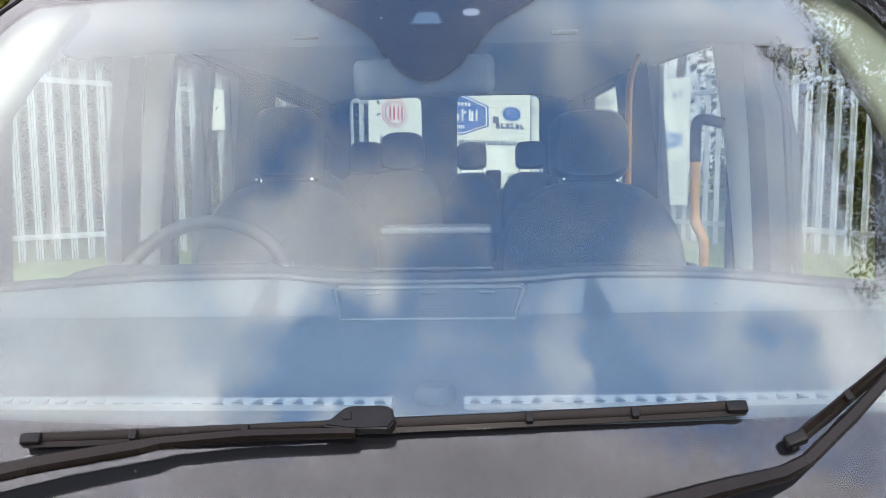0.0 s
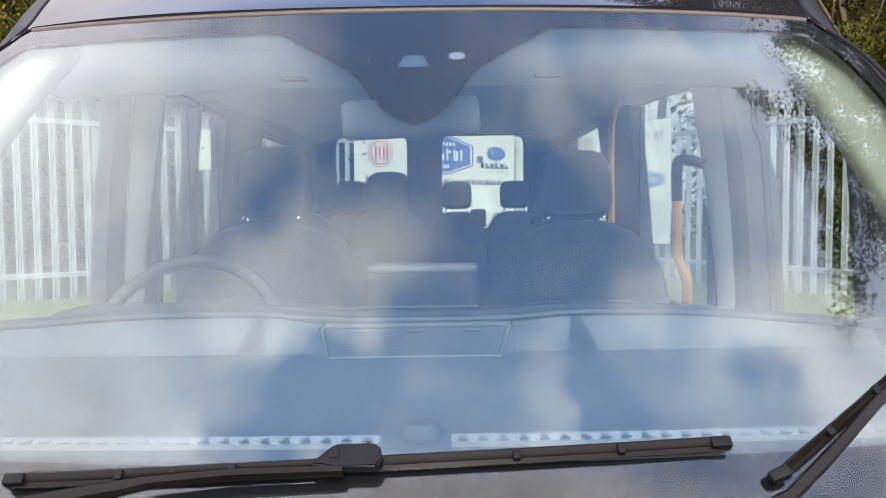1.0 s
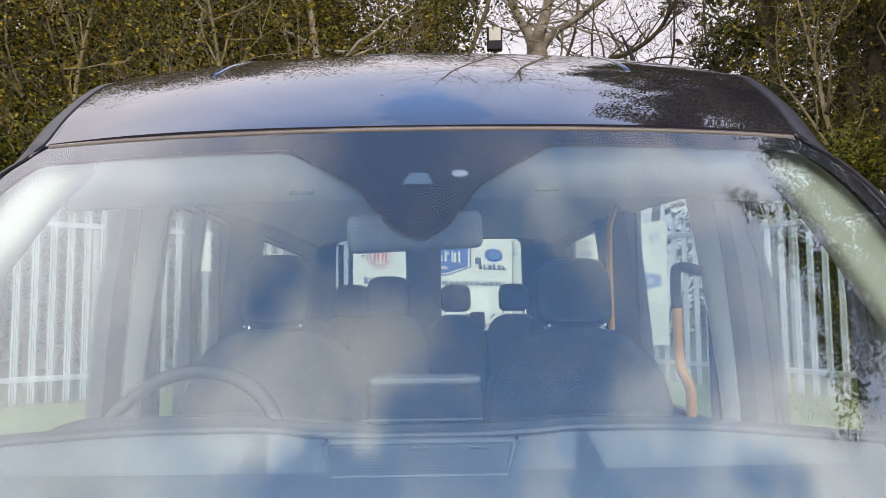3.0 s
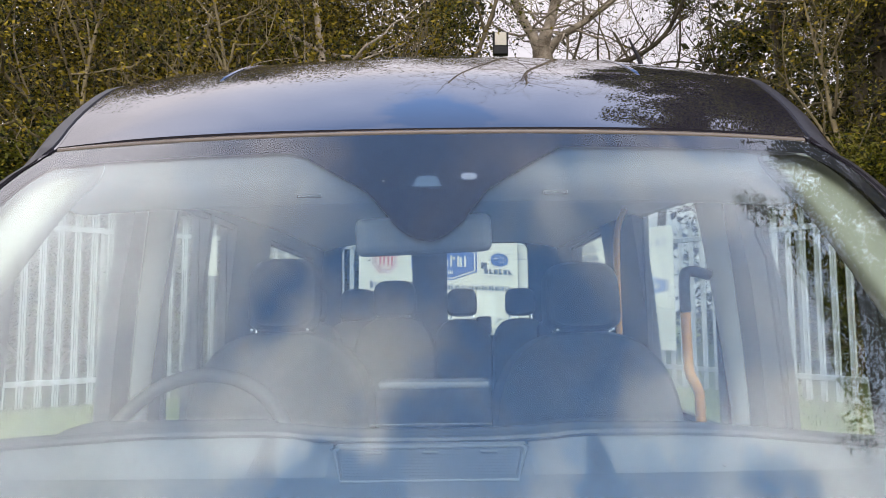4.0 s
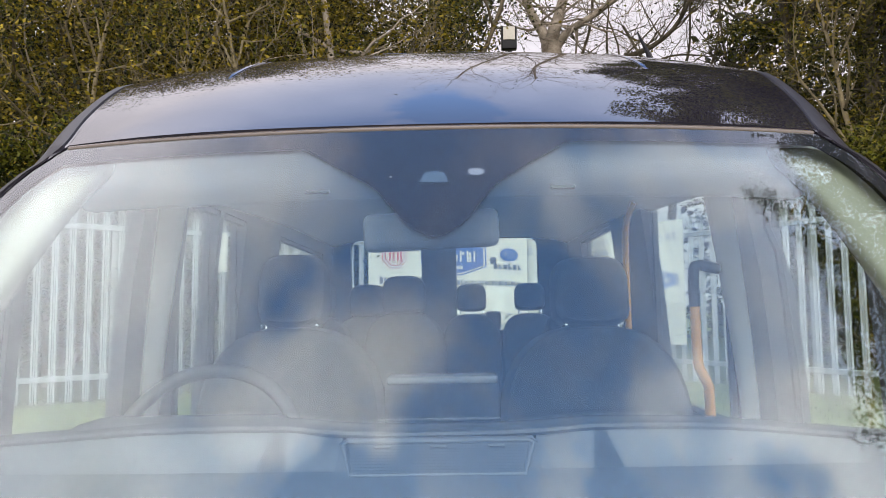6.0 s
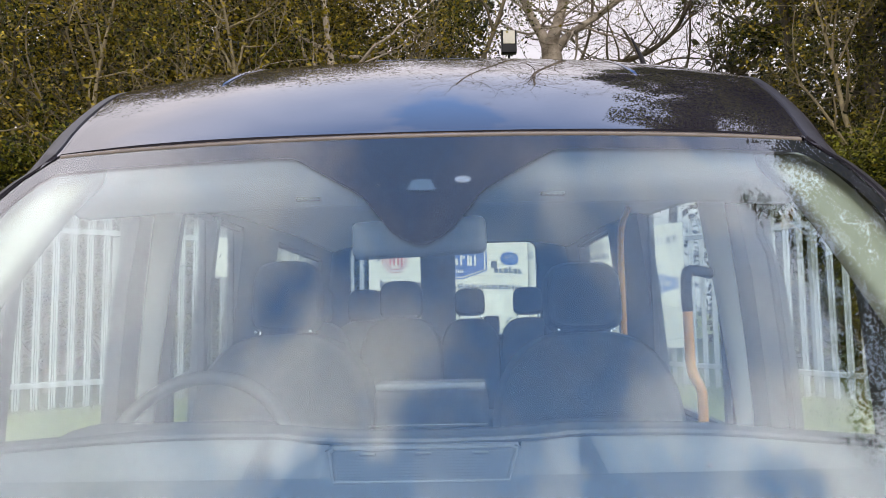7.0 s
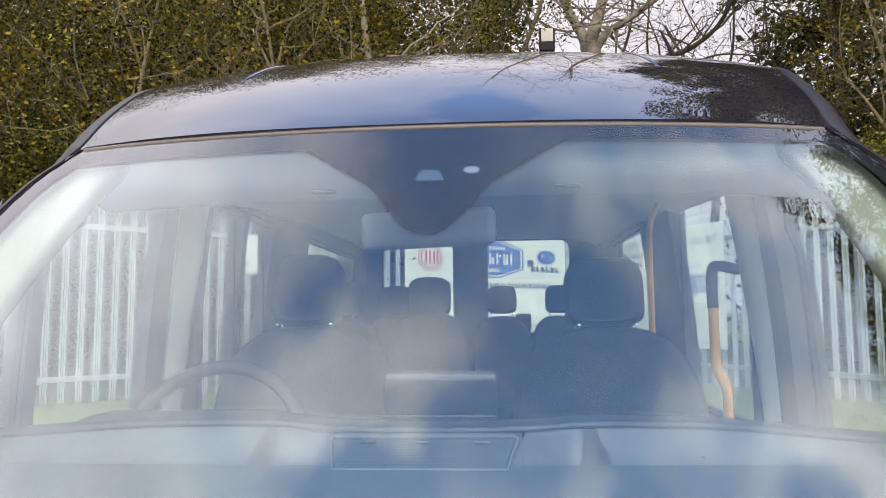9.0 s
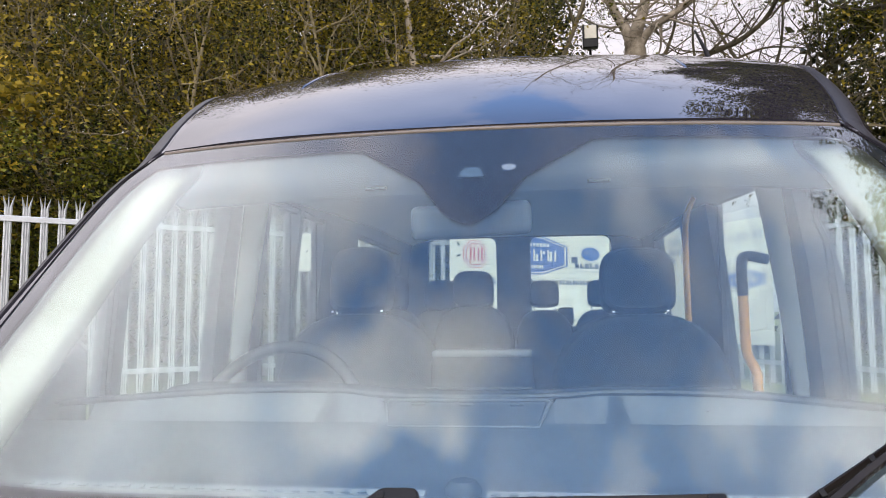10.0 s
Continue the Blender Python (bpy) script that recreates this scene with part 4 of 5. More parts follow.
    line = [g(*p) for p in ((0.64, 1.468, 0.020), (0.55, 1.430, 0.020), (0.468, 1.393, 0.020), (0.408, 1.363, 0.021), (0.350, 1.335, 0.022), (0.323, 1.3275, 0.024), (0.258, 1.3190, 0.026), (0.17, 1.304, 0.030), (0.10, 1.284, 0.034))]
    arm(line, [0.0045, 0.005, 0.0055, 0.006, 0.0065, 0.007, 0.008, 0.010, 0.013], owner=wiper2)
    part("pivot", tube([on_glass(0.09, 1.270, -0.006) + Vector((0, 0, -0.03)), on_glass(0.09, 1.280, -0.055)], [0.024, 0.020], 16), M_PLASTIC, wiper2)


build_wipers()


def build_seats():
    def pad(x, y, z, w, h, thick, turn, power=3.2, foot=0.9):
        """A stuffed pad: rounded shoulders, slightly narrower foot, soft front and back rims; z is its lower edge."""
        n, layers = 36, ((-0.5, 0.80), (-0.42, 0.93), (-0.2, 1.0), (0.2, 1.0), (0.42, 0.93), (0.5, 0.80))
        bm, rings = bmesh.new(), []
        for depth, grow in layers:
            ring = []
            for k in range(n):
                a = 2 * math.pi * k / n
                c, d = math.cos(a), math.sin(a)
                px = math.copysign(abs(c) ** (2 / power), c) * w / 2 * grow
                pz = math.copysign(abs(d) ** (2 / (power if d > 0 else 6)), d) * h / 2 * (grow + (1 - grow) * 0.5)
                px *= lerp(foot, 1.0, min(1, (pz + h / 2) / (0.6 * h)))
                ring.append(bm.verts.new(Vector((x, y, z + h / 2)) + turn @ Vector((px, depth * thick, pz))))
            rings.append(ring)
        for p, q in zip(rings, rings[1:]):
            for k in range(n):
                bm.faces.new((p[k], p[(k + 1) % n], q[(k + 1) % n], q[k]))
        bm.faces.new(rings[0][::-1])
        bm.faces.new(rings[-1])
        return bm

    def seat(x, y, z_top, w_back, head_w, head_h, gap=-0.006, dz=0.62, belt=0.0):
        """z_top: top of the head restraint."""
        s = tagged(new("seat"), "dark charcoal fabric seat with head restraint")
        s.parent = van
        hb = z_top - head_h
        lean = Matrix.Rotation(radians(-10), 3, "X")
        part("headrest", pad(x, y, hb, head_w, head_h, 0.10, lean, 3.6, 1.0), M_FABRIC, s)
        top = hb - gap
        part("backrest", pad(x, y - 0.04, top - dz, w_back, dz, 0.14, lean, 2.7 if w_back > 0.45 else 3.2, 0.92), M_FABRIC, s)
        part("cushion", box((x, y - 0.28, top - dz - 0.02), (w_back, 0.48, 0.14), 0.04), M_FABRIC, s)
        part("base", box((x, y - 0.26, (top - dz - 0.09 + 0.62) / 2), (w_back * 0.8, 0.36, max(0.05, top - dz - 0.09 - 0.62)), 0.01), M_PLASTIC, s)
        for d in (-1, 1):
            part("collar", box((x + d * 0.072, y - 0.068, top + 0.004), (0.008, 0.006, 0.007), 0.002), M_CHROME, s)
            part("post", tube([(x + d * 0.072, y - 0.015, top - 0.03), (x + d * 0.072, y, hb + 0.03)], 0.006, 8), M_CHROME, s)
        if belt:
            part("belt_guide", box((x + belt, y - 0.02, top - 0.045), (0.10, 0.05, 0.12), 0.02), M_PLASTIC, s, "black seat belt guide")

    seat(-0.405, 2.0, 1.785, 0.50, 0.185, 0.195)
    seat(0.385, 2.0, 1.765, 0.50, 0.205, 0.185)
    for x, y, zt in ((-0.205, 3.4, 1.79), (-0.44, 4.0, 1.775), (-0.62, 3.4, 1.78), (0.135, 4.85, 1.80), (0.515, 4.85, 1.80), (-0.55, 4.85, 1.74), (0.62, 4.05, 1.60)):
        seat(x, y, zt, 0.385, 0.195, 0.175, 0.018 if y > 4.5 else -0.012, belt=0.140 if x == 0.135 else 0.0)
    # grab rails
    part("grab_rail", tube(smooth_line([(0.745, 2.06, 1.735), (0.70, 2.055, 1.742), (0.683, 2.05, 1.72), (0.683, 2.05, 1.66), (0.684, 2.05, 1.52), (0.688, 2.05, 1.465), (0.708, 2.05, 1.42), (0.712, 2.05, 1.37), (0.712, 2.05, 1.0), (0.712, 2.05, 0.62)]), 0.0135, 12), M_YELLOW, van, "orange-yellow cranked grab rail by the door")
    # darker, slightly wider tube over the rail's upper end
    part("rail_dark_tube", tube(smooth_line([(0.757, 2.06, 1.732), (0.70, 2.055, 1.743), (0.683, 2.05, 1.72), (0.683, 2.05, 1.63)]), 0.0150, 12), M_RUBBER, van, "dark tube over the rail's upper bend")
    part("grab_rail", tube(smooth_line([(0.70, 2.75, 2.02), (0.672, 2.75, 1.95), (0.664, 2.75, 1.85), (0.664, 2.75, 1.6), (0.668, 2.75, 1.5), (0.69, 2.75, 1.40), (0.69, 2.75, 0.62)]), 0.0115, 12), M_YELLOW, van, "orange-yellow upright grab rail")


build_seats()

part("roof_aerial", tube([(0.77, 2.64, 2.38), (0.765, 2.62, 2.45), (0.735, 2.60, 2.54), (0.695, 2.58, 2.61)], [0.022, 0.015, 0.008, 0.003], 10), M_STRIP, van, "black raked roof aerial")
part("roof_hatch", box((-0.035, 2.22, 2.398), (0.29, 0.08, 0.022), 0.006), M_PAINT, van)


# ---- fence and signs ----
def build_fence(turn, s0, s1, phase):
    """One straight run of the fence, from s0 to s1 along it from the corner."""
    fence = tagged(new("palisade_fence"), "galvanised steel palisade fence with triple-pointed pales", "fence", "palisade fence runs")
    fence.matrix_world = fence_place(turn)
    # one pale: folded W section, split and splayed top
    prof = [(-0.036, 0.0), (-0.022, -0.014), (-0.009, -0.002), (0.0, -0.012), (0.009, -0.002), (0.022, -0.014), (0.036, 0.0)]
    bm = bmesh.new()
    levels = (0.0, 1.78, 1.86)
    grid = add_sheet(bm, [[Vector((x, y, z)) for x, y in prof] for z in levels])
    top = grid[-1]
    for i0, i1, tip, lean in ((0, 2, -0.050, -0.030), (2, 4, 0.0, 0.006), (4, 6, 0.050, -0.030)):
        a, b, c = top[i0], top[i0 + 1], top[i1]
        high = 2.0 if i0 == 2 else 1.975
        n = [bm.verts.new((v.co.x * 0.55 + tip * 0.5, v.co.y + lean * 0.5, (1.86 + high) / 2 + 0.01)) for v in (a, b, c)]
        t = bm.verts.new((tip, lean, high))
        for p, q, u, w in ((a, b, n[0], n[1]), (b, c, n[1], n[2])):
            bm.faces.new((p, q, w, u))
            bm.faces.new((u, w, t))
    first = finish("pale", bm, M_GALV, fence, smooth=False)
    count = int((s1 - s0) / 0.156)
    places = [s0 + ((phase - s0) % 0.156) + k * 0.156 for k in range(count)]
    rng = random.Random(4)
    for k, x in enumerate(places):
        ob = first if k == 0 else new("pale", first.data)
        ob.parent = fence
        ob.location = (x, 0, 0.766 + rng.uniform(-0.006, 0.006))
    for z in (2.517, 1.0):
        rows = [[Vector((x, dy, z + dz)) for dy, dz in ((-0.020, -0.028), (-0.020, 0.020), (-0.014, 0.028), (0.002, 0.028), (0.008, 0.022), (0.008, -0.019), (0.05, -0.019), (0.05, -0.028), (-0.020, -0.028))] for x in (s0, (s0 + s1) / 2, s1)]
        part("rail", sheet(rows), M_GALV, fence, smooth=False)
        bolt = bmesh.new()
        for x in places:
            add_box(bolt, (x, -0.024, z), (0.012, 0.006, 0.012), 0.002)
        tagged(part("bolts", bolt, M_GALV, fence), kind="stuff")
    for k in range(4):
        x = lerp(s0 + 0.6, s1 - 0.35, k / 3)
        part("post", box((x, 0.085, 1.64), (0.075, 0.06, 1.8), 0.004), M_GALV, fence)


def fence_place(turn):
    return Matrix.Translation((*FENCE_CORNER, 0)) @ Matrix.Rotation(turn, 4, "Z")


build_fence(FENCE_TURN[0], -9.6, -0.03, -6.70)
build_fence(FENCE_TURN[1], 0.03, 7.0, 4.87)


def plate(name, x0, x1, z0, z1, y, material, parent=None, label="", t=0.004):
    return finish(name, box(((x0 + x1) / 2, y, (z0 + z1) / 2), (x1 - x0, t, z1 - z0)), material, parent, label, smooth=False)


def shape(name, outline, y, material, parent, label="", t=0.003):
    return part(name, prism(outline, lambda x, z: Vector((x, y, z)), lambda x, z: Vector((x, y + t, z))), material, parent, label, smooth=False)


def lettering(text, x, z, size, y, material, parent, align="LEFT"):
    cu = bpy.data.curves.new("lettering", "FONT")
    cu.body, cu.size, cu.extrude, cu.align_x = text, size, 0.001, align
    cu.resolution_u = 2
    ob = bpy.data.objects.new("tmp", cu)
    scene.collection.objects.link(ob)
    bpy.context.view_layer.update()
    me = bpy.data.meshes.new_from_object(ob.evaluated_get(bpy.context.evaluated_depsgraph_get()))
    bpy.data.objects.remove(ob)
    me.transform(pose(x, y, z, 90, 0, 0))
    me.materials.clear()
    me.materials.append(material)
    out = new("lettering", me)
    out.parent = parent
    return out


def ngon(cx, cz, rx, rz, n, turn=0.0):
    return [(cx + rx * math.cos(turn + 2 * math.pi * k / n), cz + rz * math.sin(turn + 2 * math.pi * k / n)) for k in range(n)]


def crest(board, cx, cz, w, h, f):
    """A long blue hexagon with blunt ends, a white line inside its rim, and bars for its words."""
    for k, (grow, material) in enumerate(((1.0, M_BLUE), (0.93, M_BOARD), (0.87, M_BLUE))):
        a, b = w / 2 - (1 - grow) * h * 0.9, h / 2 * grow
        outline = [(-a, -b * 0.52), (-a * 0.22, -b), (a * 0.22, -b), (a, -b * 0.52), (a, b * 0.52), (a * 0.22, b), (-a * 0.22, b), (-a, b * 0.52)]
        shape("crest", [(cx + x, cz + z) for x, z in outline], f - 0.003 * k, material, board, "" if k else "blue elongated hexagon crest")
    n, step = 7, w * 0.108
    for k in range(n):
        x = cx + (k - (n - 1) / 2) * step
        plate("crest_bar", x - step * 0.36, x - step * 0.10, cz - h * 0.15, cz + h * 0.14, f - 0.009, M_BOARD, board, t=0.002)
        plate("crest_bar", x - step * 0.04, x + step * 0.32, cz - h * (0.15 if k % 2 else -0.03), cz + h * (0.10 if k % 3 else 0.02), f - 0.009, M_BOARD, board, t=0.002)
    for x0, x1, z in ((-0.20, 0.22, 0.265), (-0.12, 0.12, -0.30)):
        for k in range(8):
            x = cx + w * lerp(x0, x1, k / 8)
            plate("crest_bar", x, x + w * (x1 - x0) / 12, cz + h * (z - 0.045), cz + h * (z + 0.045), f - 0.009, M_BOARD, board, t=0.002)


def words(board, x0, x1, z0, z1, n, f, material, gaps=()):
    """A line of unreadable writing: n upright marks of letter size."""
    step = (x1 - x0) / n
    for k in range(n):
        if k in gaps:
            continue
        x = x0 + k * step
        plate("word_bar", x, x + step * 0.34, z0, z1 if k % 3 else lerp(z0, z1, 1.25), f, material, board, t=0.003)
        plate("word_bar", x + step * 0.34, x + step * 0.72, z0, lerp(z0, z1, 0.45 if k % 2 else 1.0), f, material, board, t=0.003)


def build_signs():
    Y = -0.045
    f = Y - 0.006
    board = tagged(plate("garage_sign", -3.035, -0.09, 1.32, 2.80, Y, M_BOARD, None, t=0.006), "wide cream-white garage sign with badges on the fence", "sign")
    board.matrix_world = fence_place(FENCE_TURN[0])
    eight = math.pi / 8
    for k, (r, material) in enumerate(((0.216, M_RED), (0.204, M_BOARD), (0.186, M_GREY), (0.172, M_RED), (0.158, M_BOARD))):
        shape("badge", ngon(-2.625, 2.385, r, r * 0.93, 8, eight), f - 0.003 * k, material, board, "" if k else "red octagonal badge")
    for x0, x1 in ((-0.10, -0.07), (-0.04, -0.01), (0.03, 0.06), (0.085, 0.115)):
        plate("badge_bar", -2.625 + x0, -2.625 + x1, 2.295, 2.475, f - 0.0155, M_RED, board, t=0.0015)
    crest(board, -1.565, 2.415, 1.225, 0.56, f)
    plate("square_mark", -0.875, -0.755, 2.322, 2.418, f, M_INK, board, t=0.003)
    for k, (rx, rz, material) in enumerate(((0.215, 0.122, M_GREY), (0.200, 0.110, M_BOARD), (0.188, 0.101, M_BLUE))):
        shape("oval_badge", ngon(-0.492, 2.468, rx, rz, 28), f - 0.003 * k, material, board, "" if k else "blue oval badge with pale stars")
    for dx, dz, r in ((-0.075, 0.018, 0.062), (0.02, 0.046, 0.030), (0.085, 0.030, 0.030), (0.015, -0.038, 0.030), (0.085, -0.030, 0.030), (0.125, 0.005, 0.026)):
        star = [(-0.492 + dx + (r if k % 2 == 0 else r * 0.22) * math.cos(k * math.pi / 4), 2.468 + dz + (r * 0.75 if k % 2 == 0 else r * 0.16) * math.sin(k * math.pi / 4)) for k in range(8)]
        shape("star", star, f - 0.008, M_BOARD, board, t=0.002)
    words(board, -0.805, -0.20, 2.245, 2.318, 6, f, M_INK)
    words(board, -0.80, -0.215, 2.190, 2.212, 18, f, M_GREY, (5, 8))
    words(board, -1.66, -0.245, 2.00, 2.062, 21, f, M_INK)
    words(board, -2.865, -1.95, 1.99, 2.075, 12, f, M_INK, (5,))
    offer = tagged(plate("offer_sign", -0.02, 3.085, 1.197, 2.717, Y, M_BOARD, None, t=0.006), "white sign offering car valuation on the fence", "sign")
    offer.matrix_world = fence_place(FENCE_TURN[1])
    lettering("G", 0.045, 2.485, 0.155, f, M_INK, offer)
    lettering("EXCHA", 1.365, 2.483, 0.142, f, M_INK, offer)
    lettering("VALUED AT", 2.262, 2.468, 0.137, f, M_INK, offer)
    lettering("All Cars", 2.352, 2.180, 0.117, f, M_INK, offer)
    words(offer, 1.37, 1.84, 2.365, 2.435, 6, f, M_INK)
    words(offer, 1.42, 1.75, 2.245, 2.315, 4, f, M_INK, (1,))
    crest(offer, 2.688, 1.984, 0.595, 0.235, f)
    words(offer, 2.70, 2.88, 1.268, 1.280, 10, f, M_GREY)
    notice = tagged(plate("notice_board", -5.19, -4.95, 2.09, 2.53, Y, M_BOARD, None, t=0.006), "small white notice on the fence", "sign")
    notice.matrix_world = fence_place(FENCE_TURN[0])


build_signs()


def build_floodlight():
    lamp = tagged(new("floodlight"), "black floodlight on a galvanised post behind the fence corner", "floodlight")
    lamp.matrix_world = pose(0.995, 12.3, 0.14)
    part("post", tube([(0.03, 0.27, 0.7), (0.03, 0.27, 5.85)], 0.05, 10), M_GALV, lamp)
    body = part("housing", box((0, 0, 6.13), (0.26, 0.13, 0.40), 0.018), M_PLASTIC, lamp, "black lamp housing")
    part("lens", box((0, -0.072, 6.20), (0.20, 0.016, 0.23), 0.005), M_LENS, body, "pale lamp glass")
    part("bracket", tube([(0.03, 0.27, 5.80), (0.01, 0.16, 5.88), (0, 0.07, 6.0)], 0.022, 6), M_PLASTIC, lamp)


build_floodlight()


# ---- trees ----
def mesh_of(name, verts, faces_n, faces, material):
    """A mesh from arrays: all faces have faces_n corners."""
    me = bpy.data.meshes.new(name)
    me.vertices.add(len(verts))
    me.vertices.foreach_set("co", np.asarray(verts, np.float32).ravel())
    faces = np.asarray(faces, np.int32)
    me.loops.add(faces.size)
    me.loops.foreach_set("vertex_index", faces.ravel())
    me.polygons.add(len(faces))
    me.polygons.foreach_set("loop_start", np.arange(0, faces.size, faces_n, dtype=np.int32))
    me.update(calc_edges=True)
    me.materials.append(material)
    return me


def leaf_cloud(rng, centres, per, spread, size, hang=0.0, narrow=0.55):
    """Folded leaves scattered round the centres: vertex and quad arrays."""
    c = np.repeat(np.asarray(centres, float), per, axis=0)
    n = len(c)
    p = c + np.clip(rng.normal(0, 1, (n, 3)), -1.5, 1.5) * np.asarray(spread)
    d = rng.normal(0, 1, (n, 3))
    d[:, 2] = d[:, 2] * 0.6 - hang
    d /= np.linalg.norm(d, axis=1)[:, None]
    u = np.cross(d, rng.normal(0, 1, (n, 3)))
    u /= np.linalg.norm(u, axis=1)[:, None]
    nn = np.cross(d, u)
    s = size * rng.uniform(0.6, 1.35, n)[:, None]
    a, b = p - d * s * 0.5, p + d * s * 0.5
    l = p + u * s * narrow * 0.5 + nn * s * 0.12
    r = p - u * s * narrow * 0.5 + nn * s * 0.12
    v = np.stack([a, l, b, r], 1).reshape(-1, 3)
    k = np.arange(n)[:, None] * 4
    return v, k + np.array([[0, 1, 2, 3]])


def branch_out(rng, bm, start, way, length, radius, depth, tips, wander=0.25, split=3, up=0.12, sides=6, gnarl=0.0):
    n = 5 if depth > 1 else 4
    p, d, pts, rad = Vector(start), Vector(way).normalized(), [Vector(start)], [radius]
    for k in range(n):
        d = (d + Vector(rng.normal(0, wander, 3)) + Vector((0, 0, up))).normalized()
        p = p + d * (length / n)
        pts.append(p.copy())
        rad.append(radius * (1 - 0.6 * (k + 1) / n))
    add_tube(bm, pts, rad, sides if depth > 1 else 4, cap=False)
    if depth <= 1:
        tips.extend([pts[2], pts[3], pts[4]])
    if depth == 0:
        return
    for k in range(split):
        i = int(rng.integers(2, n + 1)) if k else n
        q = pts[i]
        side = Vector(rng.normal(0, 1, 3))
        side = (side - d * side.dot(d)).normalized()
        branch_out(rng, bm, q, d * 0.6 + side * rng.uniform(0.5, 0.95), length * rng.uniform(0.5, 0.75), rad[i] * 0.72, depth - 1, tips, wander * 1.1, split, up, sides, gnarl)


def tree(seed, height, radius, bark, leaf, depth=3, split=3, per=24, size=0.06, spread=0.28, trunk_frac=0.4, label="", name="tree", wander=0.14, lean=(0, 0, 1), hang=0.2, low=0):
    rng = np.random.default_rng(seed)
    root = tagged(new(name), label, "tree")
    bm, tips = bmesh.new(), []
    n, p, d = 9, Vector((0, 0, -0.1)), Vector(lean).normalized()
    pts, rad = [p.copy()], [radius]
    for k in range(n):
        d = (d + Vector(rng.normal(0, wander, 3)) * (0.5 if k < 2 else 1) + Vector((0, 0, 0.12))).normalized()
        p = p + d * (height * 0.8 / n)
        pts.append(p.copy())
        rad.append(radius * (1 - 0.8 * (k + 1) / n))
    add_tube(bm, smooth_line(pts, 3), list(np.interp(np.linspace(0, n, 3 * n + 1), range(n + 1), rad)), 10, cap=False)
    for k in range(int(n * trunk_frac), n + 1):
        for j in range(2):
            side = Vector(rng.normal(0, 1, 3))
            side.z = abs(side.z) * 0.5 + 0.25
            branch_out(rng, bm, pts[k], side, height * rng.uniform(0.16, 0.30) * (1.15 - 0.5 * k / n), rad[k] * 0.55 + 0.006, depth - 1, tips, 0.22, split)
    finish("trunk", bm, bark, root)
    if per:
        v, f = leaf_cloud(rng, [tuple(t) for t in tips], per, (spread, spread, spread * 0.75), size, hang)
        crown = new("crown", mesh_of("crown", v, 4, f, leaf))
        crown.parent = root
    return root


def limbed_tree(seed, label, bark, leaf, limbs, per=1):
    """A tree on given limbs (points, radius at foot and tip) that carry fine, nearly bare twigs."""
    rng = np.random.default_rng(seed)
    root = tagged(new("tree"), label, "tree")
    bm, tips = bmesh.new(), []
    for k, (points, r0, r1) in enumerate(limbs):
        line = smooth_line(points, 5)
        radii = [lerp(r0, r1, (i / (len(line) - 1)) ** 0.8) * (1 + 0.06 * math.sin(i * 2.1 + k)) for i in range(len(line))]
        add_tube(bm, line, radii, 12, cap=False)
        for i in range(len(line)):
            if line[i].z < 4.2 or (k and i < 6) or (k == 0 and len(points) == 4):
                continue
            for _ in range(3 if line[i].z > 7.6 else 1):
                side = Vector(rng.normal(0, 1, 3))
                side.z = side.z * 0.6 + 0.25
                branch_out(rng, bm, line[i], side, rng.uniform(0.7, 1.7), min(0.028, radii[i] * 0.4), 2, tips, 0.22, 3, 0.05, 5)
    finish("trunk", bm, bark, root)
    v, f = leaf_cloud(rng, [tuple(t) for t in tips[::5]], per, (0.16, 0.16, 0.12), 0.07, 0.3)
    crown = new("crown", mesh_of("crown", v, 4, f, leaf))
    crown.parent = root
    return root


def conifer(seed, height, radius, label, layers=44, droop=0.35, reach=0.24, per=30, shape_power=0.75):
    """A cypress: upright stem, drooping sprays of many small scale leaves."""
    rng = np.random.default_rng(seed)
    root = tagged(new("conifer_tree"), label, "tree")
    bm = bmesh.new()
    stem = [Vector((0.12 * math.sin(k * 1.3 + seed), 0.10 * math.cos(k * 1.7), height * k / 10)) for k in range(11)]
    add_tube(bm, stem, [radius * (1 - 0.09 * k) for k in range(11)], 10, cap=False)
    vs, fs, base = [], [], 0
    for k in range(layers):
        t = k / layers
        z = height * (0.12 + 0.88 * t)
        for j in range(5):
            a = rng.uniform(0, 2 * math.pi)
            r = height * reach * (1 - t) ** shape_power * rng.uniform(0.45, 1.15) + 0.25
            pts = [Vector((0, 0, z)) + Vector((math.cos(a) * r * u, math.sin(a) * r * u, r * (0.25 * u - droop * u * u * 1.5))) + Vector(rng.normal(0, 0.04, 3)) for u in (0, 0.25, 0.5, 0.75, 1.0)]
            add_tube(bm, pts, [0.028 * (1 - t * 0.6), 0.02, 0.014, 0.009, 0.004], 4, cap=False)
            cs = [pts[1].lerp(pts[4], w) + Vector(rng.normal(0, 0.10, 3)) for w in rng.uniform(0, 1, int(10 + r * 6))]
            v, f = leaf_cloud(rng, [tuple(c) for c in cs], per, (0.085, 0.085, 0.11), 0.066, 0.7, 0.30)
            vs.append(v), fs.append(f + base)
            base += len(v)
    finish("trunk", bm, M_BARK_DARK, root)
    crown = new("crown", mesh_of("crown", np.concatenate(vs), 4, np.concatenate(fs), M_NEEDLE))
    crown.parent = root
    return root


